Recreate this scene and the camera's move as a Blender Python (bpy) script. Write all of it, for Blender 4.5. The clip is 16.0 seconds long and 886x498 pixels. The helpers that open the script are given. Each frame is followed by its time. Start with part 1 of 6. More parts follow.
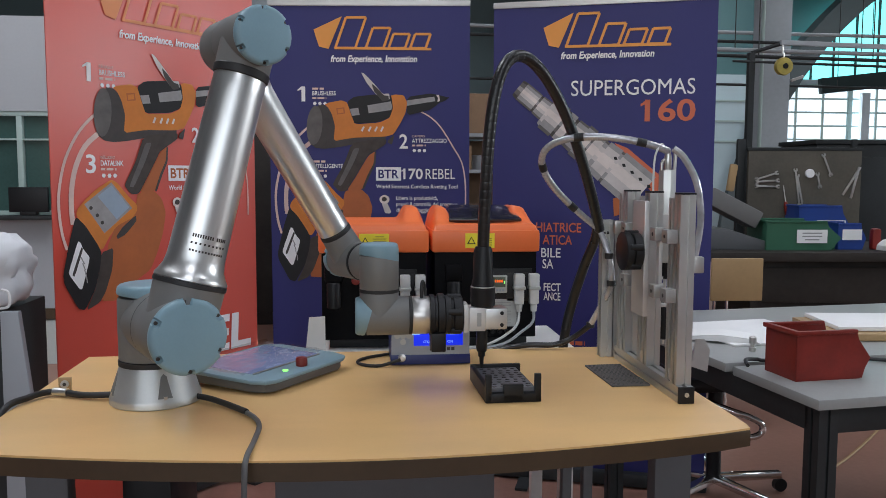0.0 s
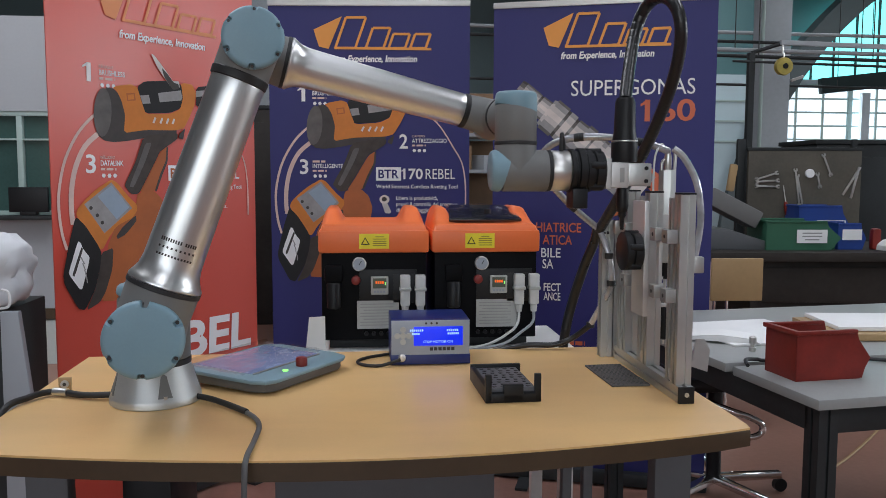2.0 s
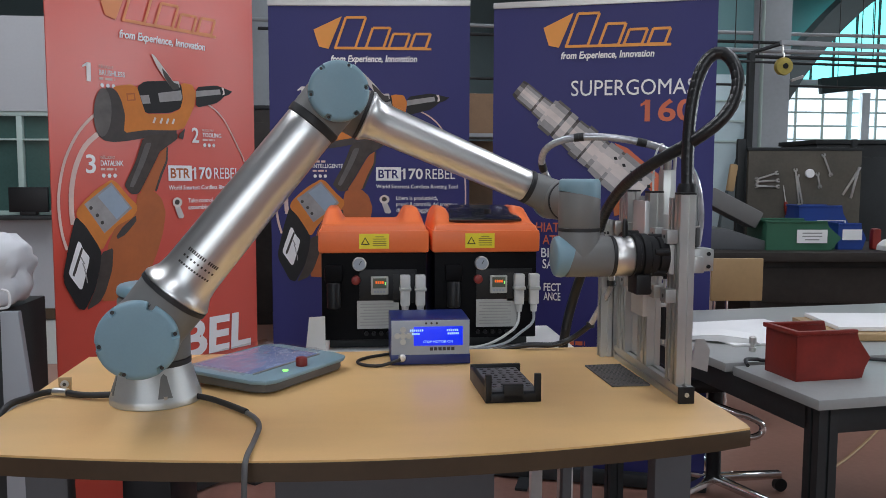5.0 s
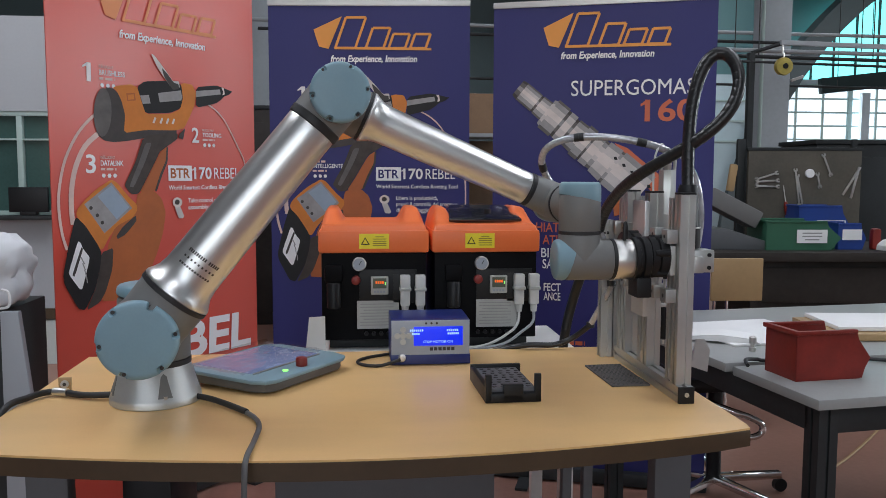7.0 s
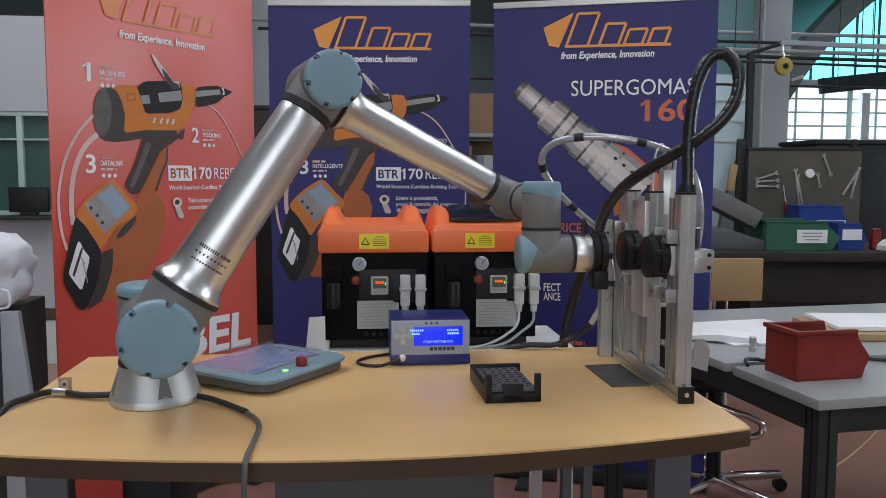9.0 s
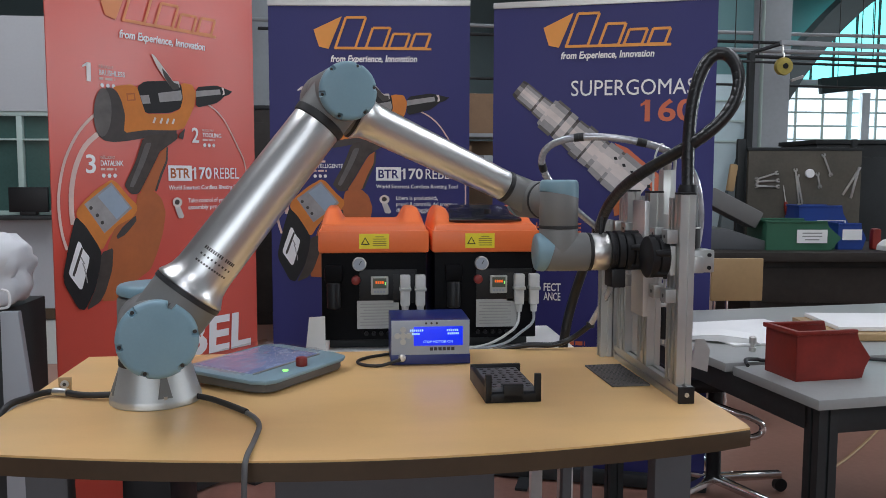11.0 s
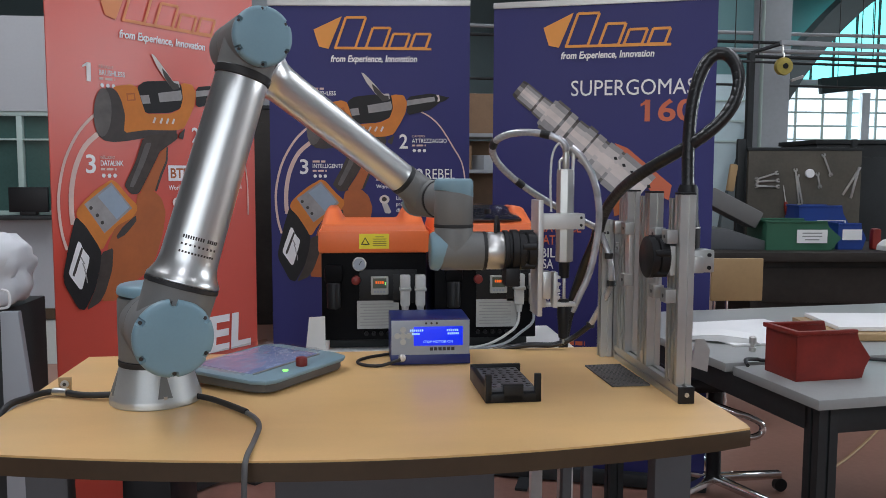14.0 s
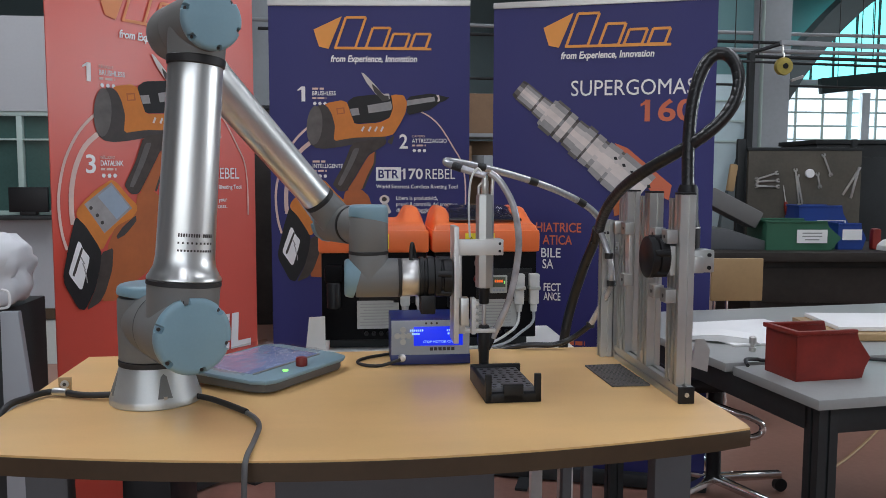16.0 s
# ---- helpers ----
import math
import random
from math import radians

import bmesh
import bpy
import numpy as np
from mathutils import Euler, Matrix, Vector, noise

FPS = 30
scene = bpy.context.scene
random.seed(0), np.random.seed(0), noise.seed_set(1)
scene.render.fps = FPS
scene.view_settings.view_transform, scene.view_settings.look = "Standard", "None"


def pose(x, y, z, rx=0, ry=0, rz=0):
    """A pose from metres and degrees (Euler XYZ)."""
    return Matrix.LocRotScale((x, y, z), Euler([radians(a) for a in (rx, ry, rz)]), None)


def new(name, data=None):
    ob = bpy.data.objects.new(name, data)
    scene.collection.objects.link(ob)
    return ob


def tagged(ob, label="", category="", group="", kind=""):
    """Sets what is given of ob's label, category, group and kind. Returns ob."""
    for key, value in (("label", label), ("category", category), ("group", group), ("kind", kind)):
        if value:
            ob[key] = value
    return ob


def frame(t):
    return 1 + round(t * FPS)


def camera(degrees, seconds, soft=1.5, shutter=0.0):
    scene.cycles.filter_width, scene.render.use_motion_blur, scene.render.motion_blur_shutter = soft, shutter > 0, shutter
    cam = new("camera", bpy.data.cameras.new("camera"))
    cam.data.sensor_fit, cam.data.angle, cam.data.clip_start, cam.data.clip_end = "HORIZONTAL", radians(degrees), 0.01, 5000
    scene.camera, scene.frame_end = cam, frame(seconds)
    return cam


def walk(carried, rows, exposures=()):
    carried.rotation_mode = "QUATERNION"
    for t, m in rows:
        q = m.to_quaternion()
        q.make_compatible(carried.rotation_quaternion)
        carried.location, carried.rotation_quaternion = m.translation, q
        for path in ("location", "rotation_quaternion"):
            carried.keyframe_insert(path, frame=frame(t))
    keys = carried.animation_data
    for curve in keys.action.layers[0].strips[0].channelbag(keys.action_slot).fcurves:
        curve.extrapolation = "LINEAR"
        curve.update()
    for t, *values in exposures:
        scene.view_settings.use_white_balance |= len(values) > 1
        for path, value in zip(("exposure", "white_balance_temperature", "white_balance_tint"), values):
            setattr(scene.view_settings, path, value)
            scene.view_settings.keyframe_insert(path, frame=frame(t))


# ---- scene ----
import itertools

TZ = 0.75          # height of the desk's top
EYE = (0.4432, -1.8274, 0.4924 + TZ)
cam = camera(56.77, 16.0, soft=0.65, shutter=0.4)
VIEW = pose(*EYE) @ pose(0, 0, 0, 0, 0, -5.98) @ pose(0, 0, 0, 90 - 5.10, 0, 0) @ pose(0, 0, 0, 0, 0, 0.14)
walk(cam, [(0.0, VIEW), (16.0, VIEW)], exposures=[(0.0, 0.05, 6200, 10), (16.0, 0.05, 6200, 10)])

# ---- light: overcast sky, and area lamps in openings partly unseen and added ----
world = bpy.data.worlds.new("sky")
scene.world = world
world.use_nodes = True
wn = world.node_tree
sky = wn.nodes.new("ShaderNodeTexSky")
sky.sky_type, sky.sun_disc = "NISHITA", False
sky.sun_elevation, sky.sun_rotation = radians(40), radians(200)
wn.links.new(sky.outputs[0], wn.nodes["Background"].inputs[0])
wn.nodes["Background"].inputs[1].default_value = 0.12


def area(name, m, w, h, power, color):
    lamp = bpy.data.lights.new(name, "AREA")
    lamp.shape, lamp.size, lamp.size_y, lamp.energy, lamp.color = "RECTANGLE", w, h, power, color
    ob = new(name, lamp)
    ob.matrix_world = m
    return ob


# skylights assumed out of view for the soft overhead light, each powered separately
SKYLIGHTS = [(-1.8, 1.2, 1.2, 3.6), (1.2, 0.2, 1.2, 5.0), (4.2, 0.6, 1.2, 5.0), (1.0, -4.6, 1.2, 2.6), (1.0, 9.0, 1.2, 5.0), (6.0, 9.0, 1.2, 5.0)]
POWER = [165, 36, 105, 60, 74, 74]
HALL_H = 5.2
for (sx, sy, sw, sl), power in zip(SKYLIGHTS, POWER):
    area("assumed_skylight_lamp", pose(sx, sy, HALL_H - 0.02), sw, sl, power, (0.97, 0.97, 1.0))
area("window_fill_lamp", pose(10.35, 11.94, 1.9, -90, 0, 0), 5.4, 1.8, 130, (0.82, 0.95, 1.0))
# lamp in unseen east openings, added to put glare on the red banner
area("window_fill_lamp", pose(20.72, 1.0, 4.1, 90, 0, 90), 10.0, 2.0, 820, (0.95, 0.98, 1.0))
SOUTH_Y = -7.0
# unseen lamp added on the camera side to brighten arm and banners
area("window_fill_lamp", pose(-1.5, SOUTH_Y + 0.12, 2.6, 90, 0, 0), 7.0, 2.6, 84, (0.94, 0.97, 1.0))


# ---- materials ----
def mat(name, color, rough=0.5, metal=0.0, vary=0.08, scale=8.0, bump=0.0, bscale=60.0, stretch=(1, 1, 1), coat=0.0, aniso=0.0, each=0.0, spec=0.5, emit=None, glow=0.0, rvar=0.09):
    m = bpy.data.materials.new(name)
    m.use_nodes = True
    nt = m.node_tree
    b = nt.nodes["Principled BSDF"]
    b.inputs["Roughness"].default_value = rough
    b.inputs["Metallic"].default_value = metal
    b.inputs["Coat Weight"].default_value = coat
    b.inputs["Anisotropic"].default_value = aniso
    b.inputs["Specular IOR Level"].default_value = spec
    if emit:
        b.inputs["Emission Color"].default_value = (*emit, 1)
        b.inputs["Emission Strength"].default_value = glow
    tc = nt.nodes.new("ShaderNodeTexCoord")
    mp = nt.nodes.new("ShaderNodeMapping")
    mp.inputs["Scale"].default_value = stretch
    nt.links.new(tc.outputs["Object"], mp.inputs[0])
    n1 = nt.nodes.new("ShaderNodeTexNoise")
    n1.inputs["Scale"].default_value, n1.inputs["Detail"].default_value = scale, 6
    nt.links.new(mp.outputs[0], n1.inputs[0])
    n2 = nt.nodes.new("ShaderNodeTexNoise")
    n2.inputs["Scale"].default_value, n2.inputs["Detail"].default_value = bscale, 4
    nt.links.new(mp.outputs[0], n2.inputs[0])
    add = nt.nodes.new("ShaderNodeMath")
    add.operation = "MULTIPLY_ADD"
    add.inputs[1].default_value = 0.35
    nt.links.new(n2.outputs[0], add.inputs[0])
    nt.links.new(n1.outputs[0], add.inputs[2])
    ramp = nt.nodes.new("ShaderNodeMapRange")
    ramp.inputs[1].default_value, ramp.inputs[2].default_value = 0.35, 1.0
    ramp.inputs[3].default_value, ramp.inputs[4].default_value = 1 - vary, 1 + vary
    nt.links.new(add.outputs[0], ramp.inputs[0])
    mix = nt.nodes.new("ShaderNodeVectorMath")
    mix.operation = "SCALE"
    mix.inputs[0].default_value = color
    nt.links.new(ramp.outputs[0], mix.inputs["Scale"])
    last = mix.outputs[0]
    if each:
        oi = nt.nodes.new("ShaderNodeObjectInfo")
        r2 = nt.nodes.new("ShaderNodeMapRange")
        r2.inputs[3].default_value, r2.inputs[4].default_value = 1 - each, 1 + each
        nt.links.new(oi.outputs["Random"], r2.inputs[0])
        mx = nt.nodes.new("ShaderNodeVectorMath")
        mx.operation = "SCALE"
        nt.links.new(last, mx.inputs[0])
        nt.links.new(r2.outputs[0], mx.inputs["Scale"])
        last = mx.outputs[0]
    nt.links.new(last, b.inputs["Base Color"])
    rr = nt.nodes.new("ShaderNodeMapRange")
    rr.inputs[3].default_value, rr.inputs[4].default_value = max(0.02, rough - rvar), min(1, rough + rvar)
    nt.links.new(n1.outputs[0], rr.inputs[0])
    nt.links.new(rr.outputs[0], b.inputs["Roughness"])
    if bump:
        bp = nt.nodes.new("ShaderNodeBump")
        bp.inputs["Strength"].default_value, bp.inputs["Distance"].default_value = bump, 0.002
        nt.links.new(n2.outputs[0], bp.inputs["Height"])
        nt.links.new(bp.outputs[0], b.inputs["Normal"])
    return m


def clear(name, color=(1, 1, 1), rough=0.05, ior=1.45, alpha=1.0):
    m = bpy.data.materials.new(name)
    m.use_nodes = True
    b = m.node_tree.nodes["Principled BSDF"]
    b.inputs["Base Color"].default_value = (*color, 1)
    b.inputs["Roughness"].default_value, b.inputs["IOR"].default_value = rough, ior
    b.inputs["Transmission Weight"].default_value = 1.0
    b.inputs["Alpha"].default_value = alpha
    return m


M = {}
M["desk"] = mat("beech_laminate", (0.74, 0.47, 0.200), 0.32, vary=0.08, scale=6.0, bscale=240, stretch=(0.5, 1.6, 1), spec=0.5, rvar=0.015)
M["desk_edge"] = mat("dark_edge_band", (0.062, 0.039, 0.019), 0.45, vary=0.25)
M["grey_paint"] = mat("grey_powder_coat", (0.34, 0.36, 0.38), 0.5, vary=0.06, bump=0.05, bscale=300)
M["alu"] = mat("anodised_aluminium", (0.60, 0.60, 0.58), 0.38, 0.9, vary=0.07, scale=14)
M["tube"] = mat("brushed_tube", (0.74, 0.735, 0.72), 0.33, 0.95, vary=0.07, scale=5, bump=0.03, bscale=90, stretch=(0.5, 14, 14))
M["cast"] = mat("cast_foot", (0.60, 0.61, 0.60), 0.42, 0.75, vary=0.08, scale=10, bump=0.06, bscale=220)
M["joint"] = mat("grey_joint_housing", (0.165, 0.165, 0.16), 0.5, vary=0.06, scale=12, bump=0.04, bscale=260)
M["cap"] = mat("pale_blue_cap", (0.195, 0.315, 0.375), 0.44, vary=0.07, scale=10, bump=0.04, bscale=200)
M["rubber"] = mat("black_rubber", (0.016, 0.016, 0.017), 0.55, vary=0.2, scale=20)
M["black"] = mat("black_plastic", (0.011, 0.011, 0.012), 0.42, vary=0.2, spec=0.3, scale=15, bump=0.05, bscale=150)
M["steel"] = mat("machined_steel", (0.64, 0.625, 0.60), 0.36, 0.95, vary=0.08, scale=20)
M["plate"] = mat("pale_alu_plate", (0.62, 0.615, 0.60), 0.45, 0.6, vary=0.06, scale=12)
M["orange"] = mat("orange_cover", (0.86, 0.180, 0.045), 0.38, vary=0.06, scale=5, bump=0.05, bscale=120)
M["machine"] = mat("black_machine_panel", (0.005, 0.005, 0.006), 0.55, vary=0.25, scale=9, spec=0.09)
M["yellow"] = mat("yellow_sticker", (0.88, 0.74, 0.03), 0.45, vary=0.05)
M["white"] = mat("white_paint", (0.78, 0.77, 0.74), 0.5, vary=0.05, scale=4)
M["print_faded"] = mat("faded_print", (0.72, 0.52, 0.47), 0.5, vary=0.15, scale=5)
M["print_white"] = mat("white_print", (0.86, 0.85, 0.86), 0.5, vary=0.04)
M["sign_plate"] = mat("pale_data_plate", (0.46, 0.47, 0.45), 0.4, vary=0.08, scale=20)
M["ochre_print"] = mat("ochre_print", (0.30, 0.22, 0.03), 0.5)
M["gloss_lid"] = mat("glossy_black_lid", (0.016, 0.016, 0.022), 0.08, vary=0.2, scale=20, spec=0.9, bump=0.35, bscale=14)
M["knob_red"] = mat("dull_red_knob", (0.22, 0.025, 0.02), 0.45, vary=0.2, scale=40)
M["carton"] = mat("brown_carton", (0.25, 0.155, 0.09), 0.8, vary=0.18, scale=6, bump=0.05, bscale=90)
M["back_wall"] = mat("grey_green_back_wall", (0.15, 0.21, 0.225), 0.7, vary=0.15, scale=0.7)
M["grey_print"] = mat("grey_print", (0.33, 0.335, 0.33), 0.5)
M["connector"] = mat("grey_connector", (0.62, 0.63, 0.62), 0.45, vary=0.08, scale=30)
M["blue_case"] = mat("blue_case", (0.010, 0.022, 0.135), 0.32, vary=0.1, scale=10)
M["fascia"] = mat("grey_blue_fascia", (0.34, 0.38, 0.44), 0.4, vary=0.05)
M["lcd"] = mat("blue_display", (0.01, 0.02, 0.5), 0.3, emit=(0.004, 0.03, 1.0), glow=0.6)
M["lcd_text"] = mat("display_text", (0.5, 0.6, 0.9), 0.3, emit=(0.20, 0.45, 1.0), glow=1.0)
M["led_red"] = mat("red_digits", (0.8, 0.1, 0.0), 0.3, emit=(1.0, 0.14, 0.01), glow=0.9)
M["led_green"] = mat("green_digits", (0.3, 0.8, 0.1), 0.3, emit=(0.3, 1.0, 0.2), glow=1.2)
M["display_face"] = mat("dark_display_face", (0.10, 0.12, 0.09), 0.3)
M["red_banner"] = mat("red_banner_cloth", (0.60, 0.072, 0.046), 0.30, vary=0.05, scale=2.0, bump=0.8, bscale=6, stretch=(1, 1, 0.12))
M["blue_banner"] = mat("blue_banner_cloth", (0.029, 0.029, 0.150), 0.48, spec=0.35, vary=0.06, scale=2.0, bump=0.8, bscale=6, stretch=(1, 1, 0.12))
M["p_orange"] = mat("orange_print", (0.62, 0.20, 0.025), 0.55, vary=0.14, scale=9)
M["p_orange_deep"] = mat("deep_orange_print", (0.42, 0.115, 0.028), 0.55, vary=0.15, scale=9)
M["p_black"] = mat("black_print", (0.016, 0.015, 0.016), 0.5, vary=0.3, scale=12, spec=0.3)
M["p_dark"] = mat("charcoal_print", (0.060, 0.052, 0.05), 0.5, vary=0.25, scale=14, spec=0.3)
M["p_grey"] = mat("grey_metal_print", (0.30, 0.29, 0.29), 0.5, vary=0.25, scale=14)
M["p_light"] = mat("light_metal_print", (0.56, 0.52, 0.50), 0.5, vary=0.2, scale=14)
M["p_mid"] = mat("mid_grey_print", (0.125, 0.115, 0.11), 0.5, vary=0.3, scale=18, spec=0.3)
M["p_face"] = mat("brown_black_print", (0.060, 0.048, 0.042), 0.5, vary=0.3, scale=20, spec=0.3)
M["p_pale"] = mat("pale_metal_print", (0.70, 0.63, 0.59), 0.5, vary=0.15, scale=14)
M["p_screen"] = mat("pale_blue_print", (0.30, 0.38, 0.48), 0.5, vary=0.1)
M["p_logo"] = mat("logo_orange_print", (0.80, 0.33, 0.06), 0.5, vary=0.05)
# logo orange made paler to carry the glare on the red banner
M["p_logo_red"] = mat("glare_paled_logo_print", (0.70, 0.26, 0.10), 0.5, vary=0.05)
M["p_red_text"] = mat("coral_print", (0.62, 0.14, 0.06), 0.5)
M["floor"] = mat("worn_red_floor", (0.30, 0.160, 0.120), 0.45, vary=0.28, scale=1.2, bump=0.08, bscale=40)
M["wall"] = mat("grey_partition", (0.40, 0.42, 0.44), 0.6, vary=0.07, scale=1.5)
M["wall_pale"] = mat("pale_green_dado", (0.52, 0.56, 0.52), 0.6, vary=0.1, scale=2)
M["concrete"] = mat("grey_concrete", (0.42, 0.46, 0.49), 0.75, vary=0.14, scale=1.5, bump=0.2, bscale=25)
M["ceiling"] = mat("blue_grey_ceiling", (0.22, 0.28, 0.30), 0.8, vary=0.15, scale=0.8)
M["dark_steel"] = mat("dark_painted_steel", (0.026, 0.029, 0.030), 0.5, vary=0.3, spec=0.3, scale=5, bump=0.1, bscale=60)
M["bench"] = mat("grimy_dark_bench", (0.036, 0.031, 0.027), 0.6, vary=0.4, spec=0.3, scale=4, bump=0.2, bscale=30)
M["board"] = mat("dark_tool_board", (0.085, 0.075, 0.058), 0.7, vary=0.35, scale=4)
M["wood"] = mat("plywood_seat", (0.42, 0.275, 0.13), 0.45, vary=0.12, scale=4, stretch=(1, 8, 1))
M["red_bin"] = mat("red_plastic", (0.21, 0.018, 0.011), 0.42, vary=0.28, scale=14, bump=0.05, bscale=100)
M["green_bin"] = mat("green_plastic", (0.035, 0.13, 0.075), 0.45, vary=0.12, scale=8)
M["blue_bin"] = mat("blue_plastic", (0.02, 0.06, 0.28), 0.4, vary=0.12, scale=8)
M["paper"] = mat("white_paper", (0.85, 0.85, 0.84), 0.7, vary=0.04)
M["grey_top"] = mat("grey_table_laminate", (0.32, 0.33, 0.32), 0.42, vary=0.10, scale=3)
M["teal_glass"] = mat("lit_teal_glass", (0.1, 0.5, 0.5), 0.2, emit=(0.20, 0.84, 0.82), glow=1.9)
M["white_glass"] = mat("lit_white_glass", (0.7, 0.75, 0.8), 0.2, emit=(0.80, 0.93, 1.0), glow=1.05)
# the pane's green reflection is put into its base colour
M["green_reflection"] = mat("green_reflection_pane", (0.045, 0.095, 0.085), 0.15, vary=0.25, scale=1.5)
M["frame_pale"] = mat("pale_green_frame", (0.36, 0.46, 0.43), 0.5)
M["teal_wall"] = mat("teal_grey_vault", (0.14, 0.27, 0.28), 0.7, vary=0.12, scale=0.7)
M["grey_alu"] = mat("dull_aluminium", (0.40, 0.40, 0.39), 0.45, 0.6, vary=0.1, scale=20)
M["desk_grey"] = mat("dark_grey_leg_paint", (0.105, 0.11, 0.115), 0.5, vary=0.1, scale=6)
M["beam_green"] = mat("dark_green_beam", (0.020, 0.030, 0.030), 0.7, vary=0.2, scale=2, spec=0.1)
M["pale_blue"] = mat("pale_blue_panel", (0.44, 0.56, 0.60), 0.5, vary=0.12, scale=1.2)
M["balancer"] = mat("dull_yellow_paint", (0.40, 0.32, 0.07), 0.5, vary=0.2, scale=20)
M["arch"] = mat("dark_arch_concrete", (0.10, 0.125, 0.13), 0.7, vary=0.2, scale=1.0)
M["cable_grey"] = mat("dark_grey_cable", (0.10, 0.10, 0.10), 0.45, vary=0.1)
M["connector_plate"] = mat("grey_green_plate", (0.20, 0.22, 0.20), 0.5, vary=0.1, scale=20)
M["tray_plate"] = mat("charcoal_plate", (0.11, 0.113, 0.125), 0.5, vary=0.15, scale=30)
M["chrome"] = mat("chrome", (0.75, 0.75, 0.75), 0.12, 1.0, vary=0.05)
M["pad_blue"] = mat("pale_blue_bumper", (0.19, 0.29, 0.34), 0.45, vary=0.06)
# weak blue glow stands in for the reflections on the pendant's screen
M["pad_screen"] = mat("reflection_glow_screen", (0.17, 0.20, 0.30), 0.12, vary=0.25, scale=6, emit=(0.30, 0.42, 0.85), glow=0.15)
M["bag"] = mat("white_plastic_bag", (0.62, 0.63, 0.65), 0.35, vary=0.08, scale=10, bump=0.6, bscale=22)
M["mat_dark"] = mat("charcoal_foam", (0.10, 0.09, 0.085), 0.7, vary=0.25, scale=30, bump=0.3, bscale=300)
M["hose_black"] = mat("black_hose", (0.014, 0.014, 0.015), 0.30, vary=0.3, scale=30, bump=0.3, bscale=120)
M["hose_clear"] = mat("clear_silver_hose", (0.50, 0.50, 0.53), 0.16, 0.45, vary=0.35, scale=26, bump=0.25, bscale=60)
M["film"] = clear("clear_film", (0.9, 0.92, 0.95), 0.08, 1.35, 0.30)


# ---- mesh helpers ----
def box(bm, size, at, bevel=0.0, turn=None):
    m = Matrix.Translation(at)
    if turn is not None:
        m = m @ turn
    made = bmesh.ops.create_cube(bm, size=1.0, matrix=m @ Matrix.Diagonal((*size, 1)))["verts"]
    if bevel:
        edges = list({e for v in made for e in v.link_edges})
        bmesh.ops.bevel(bm, geom=edges, offset=min(bevel, 0.45 * min(size)), segments=2, profile=0.6, affect="EDGES")
    return bm


def rod(bm, p0, p1, r0, r1=None, seg=32, bevel=0.0):
    p0, p1 = Vector(p0), Vector(p1)
    r1 = r0 if r1 is None else r1
    turn = (p1 - p0).to_track_quat("Z", "Y").to_matrix().to_4x4()
    m = Matrix.Translation((p0 + p1) / 2) @ turn
    made = bmesh.ops.create_cone(bm, cap_ends=True, segments=seg, radius1=r0, radius2=r1, depth=(p1 - p0).length, matrix=m)["verts"]
    if bevel:
        ends = [e for e in {e for v in made for e in v.link_edges} if any(len(f.verts) > 4 for f in e.link_faces)]
        bmesh.ops.bevel(bm, geom=ends, offset=bevel, segments=3, profile=0.5, affect="EDGES")
    return bm


def lathe(bm, profile, m=None, seg=48):
    """Turn (radius, height) pairs round the z axis."""
    m = m or Matrix.Identity(4)
    rings = []
    for r, z in profile:
        rings.append([bm.verts.new(m @ Vector((r * math.cos(2 * math.pi * i / seg), r * math.sin(2 * math.pi * i / seg), z))) for i in range(seg)])
    for a, b in zip(rings, rings[1:]):
        for i in range(seg):
            bm.faces.new((a[i], a[(i + 1) % seg], b[(i + 1) % seg], b[i]))
    bm.faces.new(rings[0][::-1])
    bm.faces.new(rings[-1])
    return bm


def sweep(bm, pts, r, seg=10, closed=False):
    """A round tube along a smooth line through pts."""
    pts = [Vector(p) for p in pts]
    fine = []
    for i in range(len(pts) - 1):
        p0, p1, p2, p3 = pts[max(i - 1, 0)], pts[i], pts[i + 1], pts[min(i + 2, len(pts) - 1)]
        for k in range(8):
            t = k / 8
            fine.append(0.5 * ((2 * p1) + (p2 - p0) * t + (2 * p0 - 5 * p1 + 4 * p2 - p3) * t * t + (3 * p1 - p0 - 3 * p2 + p3) * t ** 3))
    fine.append(pts[-1])
    up = Vector((0.13, 0.21, 1)).normalized()
    rings = []
    for i, p in enumerate(fine):
        d = (fine[min(i + 1, len(fine) - 1)] - fine[max(i - 1, 0)]).normalized()
        side = d.cross(up)
        if side.length < 1e-3:
            side = d.cross(Vector((1, 0, 0)))
        side.normalize()
        up = side.cross(d).normalized()
        rings.append([bm.verts.new(p + r * (math.cos(2 * math.pi * j / seg) * side + math.sin(2 * math.pi * j / seg) * up)) for j in range(seg)])
    for a, b in zip(rings, rings[1:]):
        for j in range(seg):
            bm.faces.new((a[j], a[(j + 1) % seg], b[(j + 1) % seg], b[j]))
    bm.faces.new(rings[0][::-1])
    bm.faces.new(rings[-1])
    return bm


